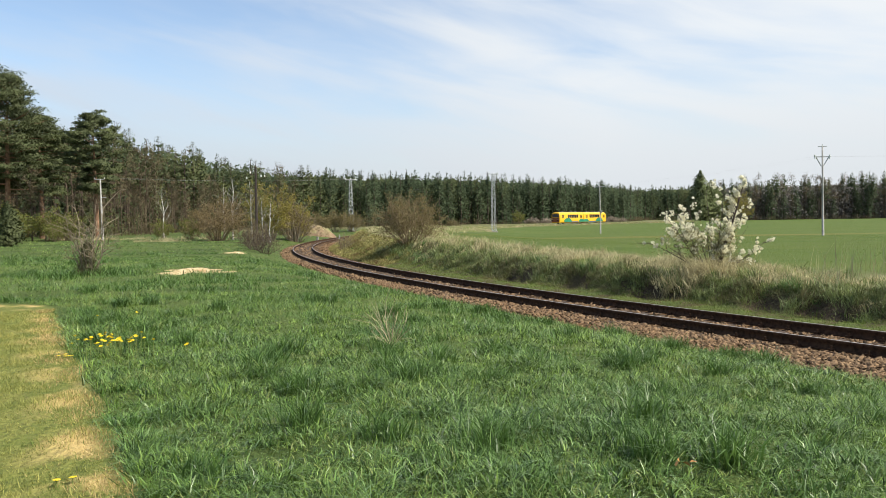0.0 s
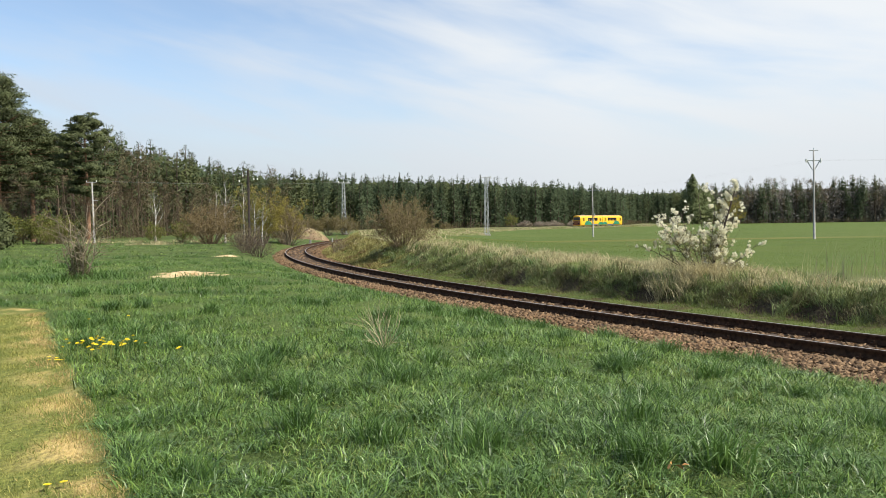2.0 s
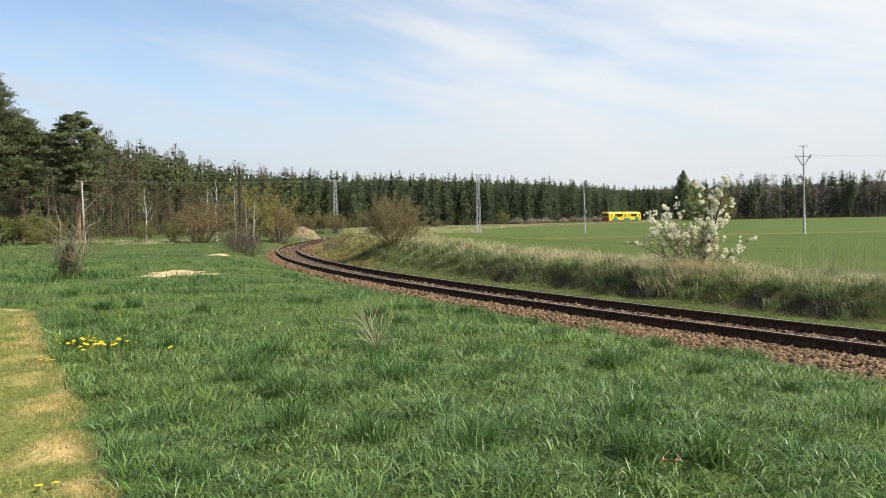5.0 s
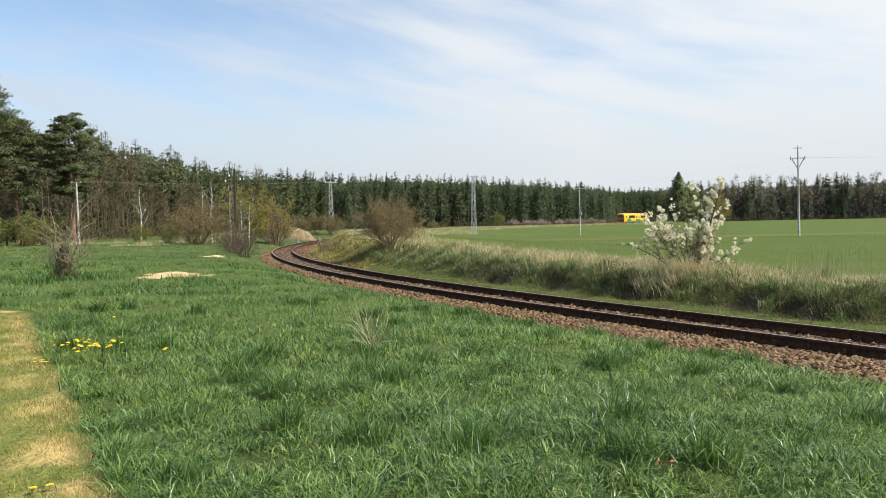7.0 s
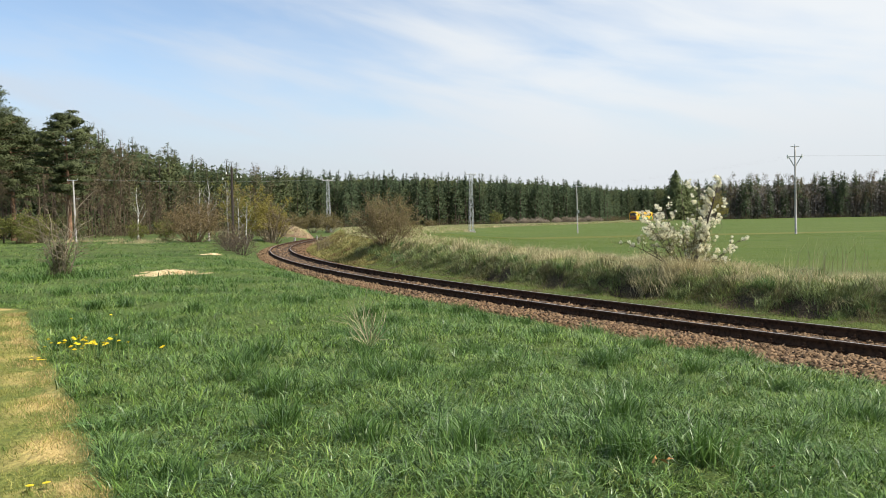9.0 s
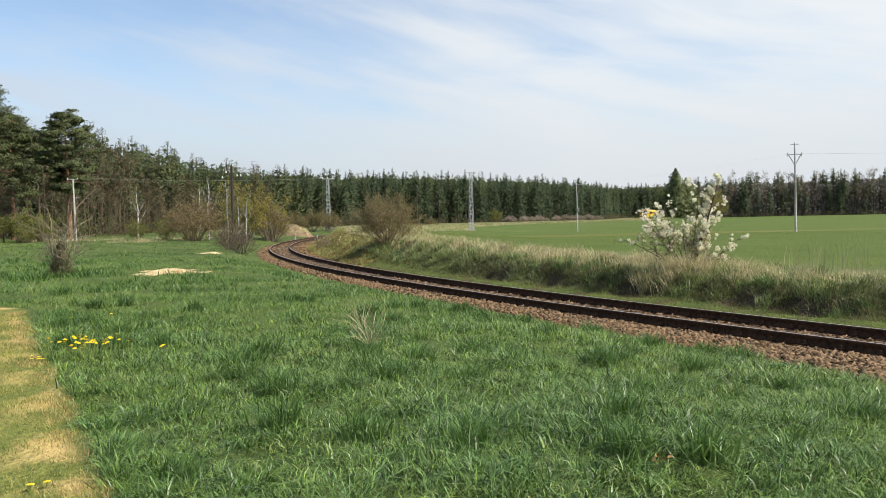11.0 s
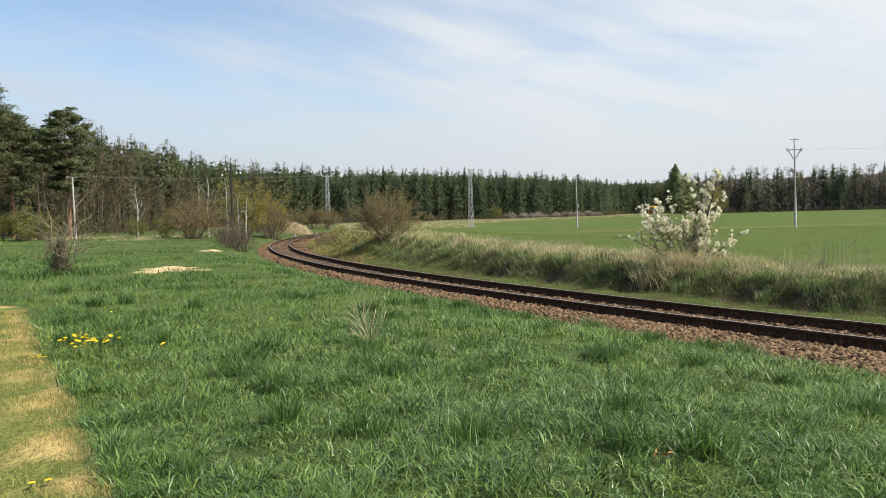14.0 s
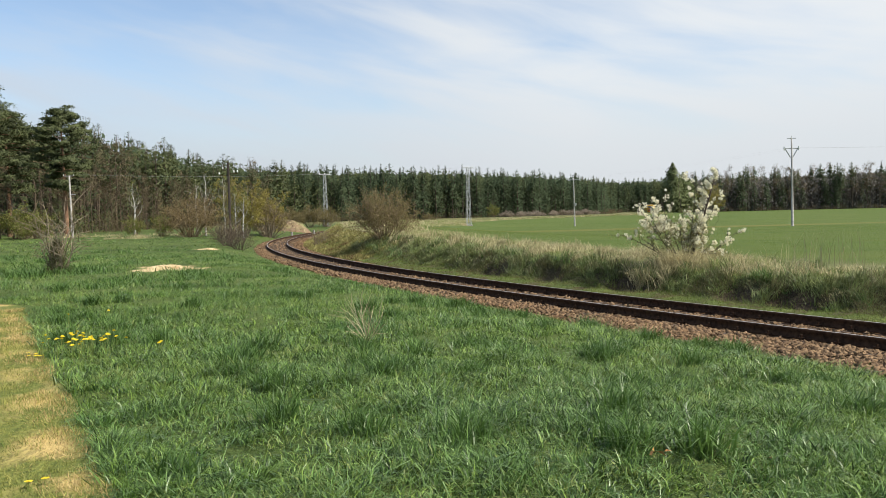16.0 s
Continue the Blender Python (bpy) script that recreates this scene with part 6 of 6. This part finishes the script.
def build_stones():
    gen = np.random.default_rng(98)
    models = [stone_shape(gen) for _ in range(12)]
    meshes = [to_mesh("stone", m * 0.05, STONE_FACES, STONE_ONE) for m in models]
    V, F, k, single = [], [], 0, 0
    for s0, s1, count, size in ((9.5, 22, 20000, 0.043), (22, 36, 8000, 0.050), (36, 60, 5000, 0.052), (60, 90, 2200, 0.075)):
        s = gen.uniform(s0, s1, count)
        d = np.where(gen.uniform(0, 1, count) < 0.62, gen.uniform(-2.45 - np.clip(shoulder(s), -0.7, 1), -0.6), gen.uniform(-0.6, 2.4, count))
        keep = (abs(abs(d) - 0.7525) > 0.09) & ((d > -2.45 - shoulder(s)) | (gen.uniform(0, 1, count) < 0.5))
        for a, b in zip(s[keep], d[keep]):
            x, y, z = track_point(a, b)
            z += np.interp(b + float(shoulder(a)) * min(1, max(0, -b - 1.0)), BED_D, BED_Z) + size * gen.uniform(-0.05, 0.28)
            q = Euler(gen.uniform(-0.8, 0.8, 3) + [0, 0, gen.uniform(0, 6.28)])
            if single < 300 and 13.5 < a < 15.5 and -2.1 < b < -0.95:
                ob = part("stone", meshes[single % 12], TRACK)
                ob.matrix_basis = Matrix.LocRotScale((x, y, z), q, None)
                single += 1
                continue
            m = models[int(gen.integers(0, 12))] * size * gen.uniform(0.55, 1.8)
            V.append(m @ np.array(q.to_matrix()).T + [x, y, z])
            F.append(STONE_FACES[1:] + k)
            k += 8
    part("loose_ballast", to_mesh("loose_ballast", np.vstack(V), np.vstack(F), STONE), TRACK, "loose brown crushed stones")["kind"] = "stuff"


build_stones()


# ---------------------------------------------------------------- the train
def car_profile(y):
    """Half-outline of the body's cross-section, from the skirt to the roof."""
    return [(1.28, 0.42), (1.44, 0.75), (1.48, 1.3), (1.46, 2.2), (1.38, 2.85), (1.22, 3.18), (0.85, 3.40), (0.0, 3.48)]


def build_car(name, label, cab):
    """A railcar 14 m long; its cab looks along -y when cab is -1."""
    car = thing(name, label, "train car", "two-car diesel train")
    L = 6.6
    half = car_profile(0)
    ring = [(x, z) for x, z in half] + [(-x, z) for x, z in half[-2::-1]]
    n = len(ring)
    cuts = [(-L, 0.90), (-L + 0.35, 0.985), (-L + 0.8, 1.0), (0, 1.0), (L - 0.8, 1.0), (L - 0.35, 0.99), (L, 0.94)]
    if cab > 0:
        cuts = [(-y, k) for y, k in cuts[::-1]]
    vs = [(x * k, y, z if z < 2 else 2 + (z - 2) * k) for y, k in cuts for x, z in ring]
    fs = [(i * n + j, i * n + (j + 1) % n, (i + 1) * n + (j + 1) % n, (i + 1) * n + j) for i in range(len(cuts) - 1) for j in range(n)]
    fs += [tuple(range(n)), tuple(range((len(cuts) - 1) * n, len(cuts) * n))]
    part("body", Shape().add(vs, fs).mesh("body", TRAIN_YELLOW), car, "bright yellow painted car body")
    roof = []
    for y in (-L + 0.5, L - 0.5):
        roof += [(x * 1.005, y, z + 0.02) for x, z in ring if z > 3.3]
    m = len(roof) // 2
    part("roof", Shape().add(roof, [(j, j + 1, m + j + 1, m + j) for j in range(m - 1)]).mesh("roof", TRAIN_GREY), car, "dull grey roof")
    for y in (-3.2, 1.5, 4.0):
        part("roof_vent", Shape().box((0, y, 3.55), (0.7, 0.9, 0.16), bevel=0.06).mesh("roof_vent", TRAIN_GREY), car)
    for e in (-1, 1):
        for i in range(6):
            y = cab * (-1.9 + i * 0.98) * 1.0
            w = part("window", Shape().box((e * 1.445, -y, 2.25), (0.06, 0.78, 0.88), bevel=0.0).mesh("window", TRAIN_GLASS), car, "dark tinted window")
            part("window_frame", Shape().box((e * 1.435, -y, 2.25), (0.06, 0.88, 0.98)).mesh("window_frame", UNDERFRAME), w)
        for y in (cab * 5.0, cab * -5.1):
            door = part("door", Shape().box((e * 1.47, y, 1.75), (0.05, 1.15, 2.1), bevel=0.02).mesh("door", TRAIN_YELLOW), car, "yellow folding door")
            for q in (-0.27, 0.27):
                part("door_window", Shape().box((e * 1.49, y + q, 2.2), (0.04, 0.36, 0.85)).mesh("door_window", TRAIN_GLASS), door)
        # green hill-shaped painted panels and a blue strip along the skirt
        for y, wide, high in ((cab * 2.3, 2.15, 1.2), (cab * -5.4, 1.6, 0.9)):
            arc = [(e * 1.50, y + wide * math.cos(a), 0.62 + high * math.sin(a)) for a in np.linspace(0, math.pi, 15)]
            arc2 = [(e * 1.46, p[1], p[2]) for p in arc]
            k = len(arc)
            part("green_panel", Shape().add(arc + arc2, [tuple(range(k)), tuple(range(2 * k - 1, k - 1, -1))] + [(i, i + 1, k + i + 1, k + i) for i in range(k - 1)]).mesh("green_panel", TRAIN_GREEN), car, "green painted hill shape")
        part("skirt_strip", Shape().box((e * 1.43, cab * -1.3, 0.66), (0.10, 4.2, 0.2)).mesh("skirt_strip", TRAIN_BLUE), car, "blue strip")
    part("windscreen", Shape().box((0, cab * (L + 0.0), 2.45), (2.25, 0.10, 0.95), bevel=0.03).mesh("windscreen", TRAIN_SCREEN), car, "dark windscreen")
    part("front_panel", Shape().box((0, cab * (L + 0.0), 1.2), (2.35, 0.09, 1.2), bevel=0.03).mesh("front_panel", TRAIN_RED), car, "red-brown lower cab front")
    for e in (-1, 1):
        part("headlight", Shape().tube([(e * 0.85, cab * (L + 0.03), 1.5), (e * 0.85, cab * (L + 0.10), 1.5)], 0.12, 10).mesh("headlight", LAMP_GLASS), car)
        part("buffer", Shape().tube([(e * 0.87, cab * L, 1.05), (e * 0.87, cab * (L + 0.45), 1.05), (e * 0.87, cab * (L + 0.46), 1.05), (e * 0.87, cab * (L + 0.5), 1.05)], [0.09, 0.09, 0.22, 0.22], 12).mesh("buffer", UNDERFRAME), car)
    part("gangway", Shape().box((0, -cab * (L + 0.1), 1.95), (1.3, 0.35, 2.2), bevel=0.08).mesh("gangway", UNDERFRAME), car, "black rubber gangway")
    part("underframe", Shape().box((0, 0, 0.62), (2.2, 9.6, 0.42)).mesh("underframe", UNDERFRAME), car)
    for y in (-4.0, 4.0):
        for e in (-1, 1):
            w = part("wheel", Shape().tube([(e * 0.69, y, 0.42), (e * 0.82, y, 0.42)], 0.42, 20).mesh("wheel", UNDERFRAME), car)
            part("axle_box", Shape().box((e * 0.95, y, 0.42), (0.22, 0.3, 0.3), bevel=0.04).mesh("axle_box", UNDERFRAME), w)
        part("axle", Shape().tube([(-0.7, y, 0.42), (0.7, y, 0.42)], 0.08, 8).mesh("axle", UNDERFRAME), car)
    part("exhaust", Shape().tube([(0.5, 0.6, 3.4), (0.5, 0.6, 3.75)], 0.09, 8).mesh("exhaust", UNDERFRAME), car)
    return car


REAR_CAR = build_car("railcar", "yellow diesel railcar with green panels and dark windscreen", -1)
FRONT_CAR = build_car("railcar", "yellow diesel trailer car with green panels coupled to the railcar", 1)


def train_s(t):
    """How far the train's rear end has come along the track."""
    return 238.5 + 7.937 * t - 0.0258 * t * t


def car_rows(offset):
    rows = []
    for i in range(17):
        s = train_s(i) + offset
        a, b = Vector(track_point(s - 4.0)), Vector(track_point(s + 4.0))
        mid, way = (a + b) / 2, b - a
        rows.append((i, pose(mid.x, mid.y, mid.z, 0, 0, -math.degrees(math.atan2(way.x, way.y)))))
    return rows


def motions():
    walk(REAR_CAR, car_rows(6.8))
    walk(FRONT_CAR, car_rows(20.2))


motions()
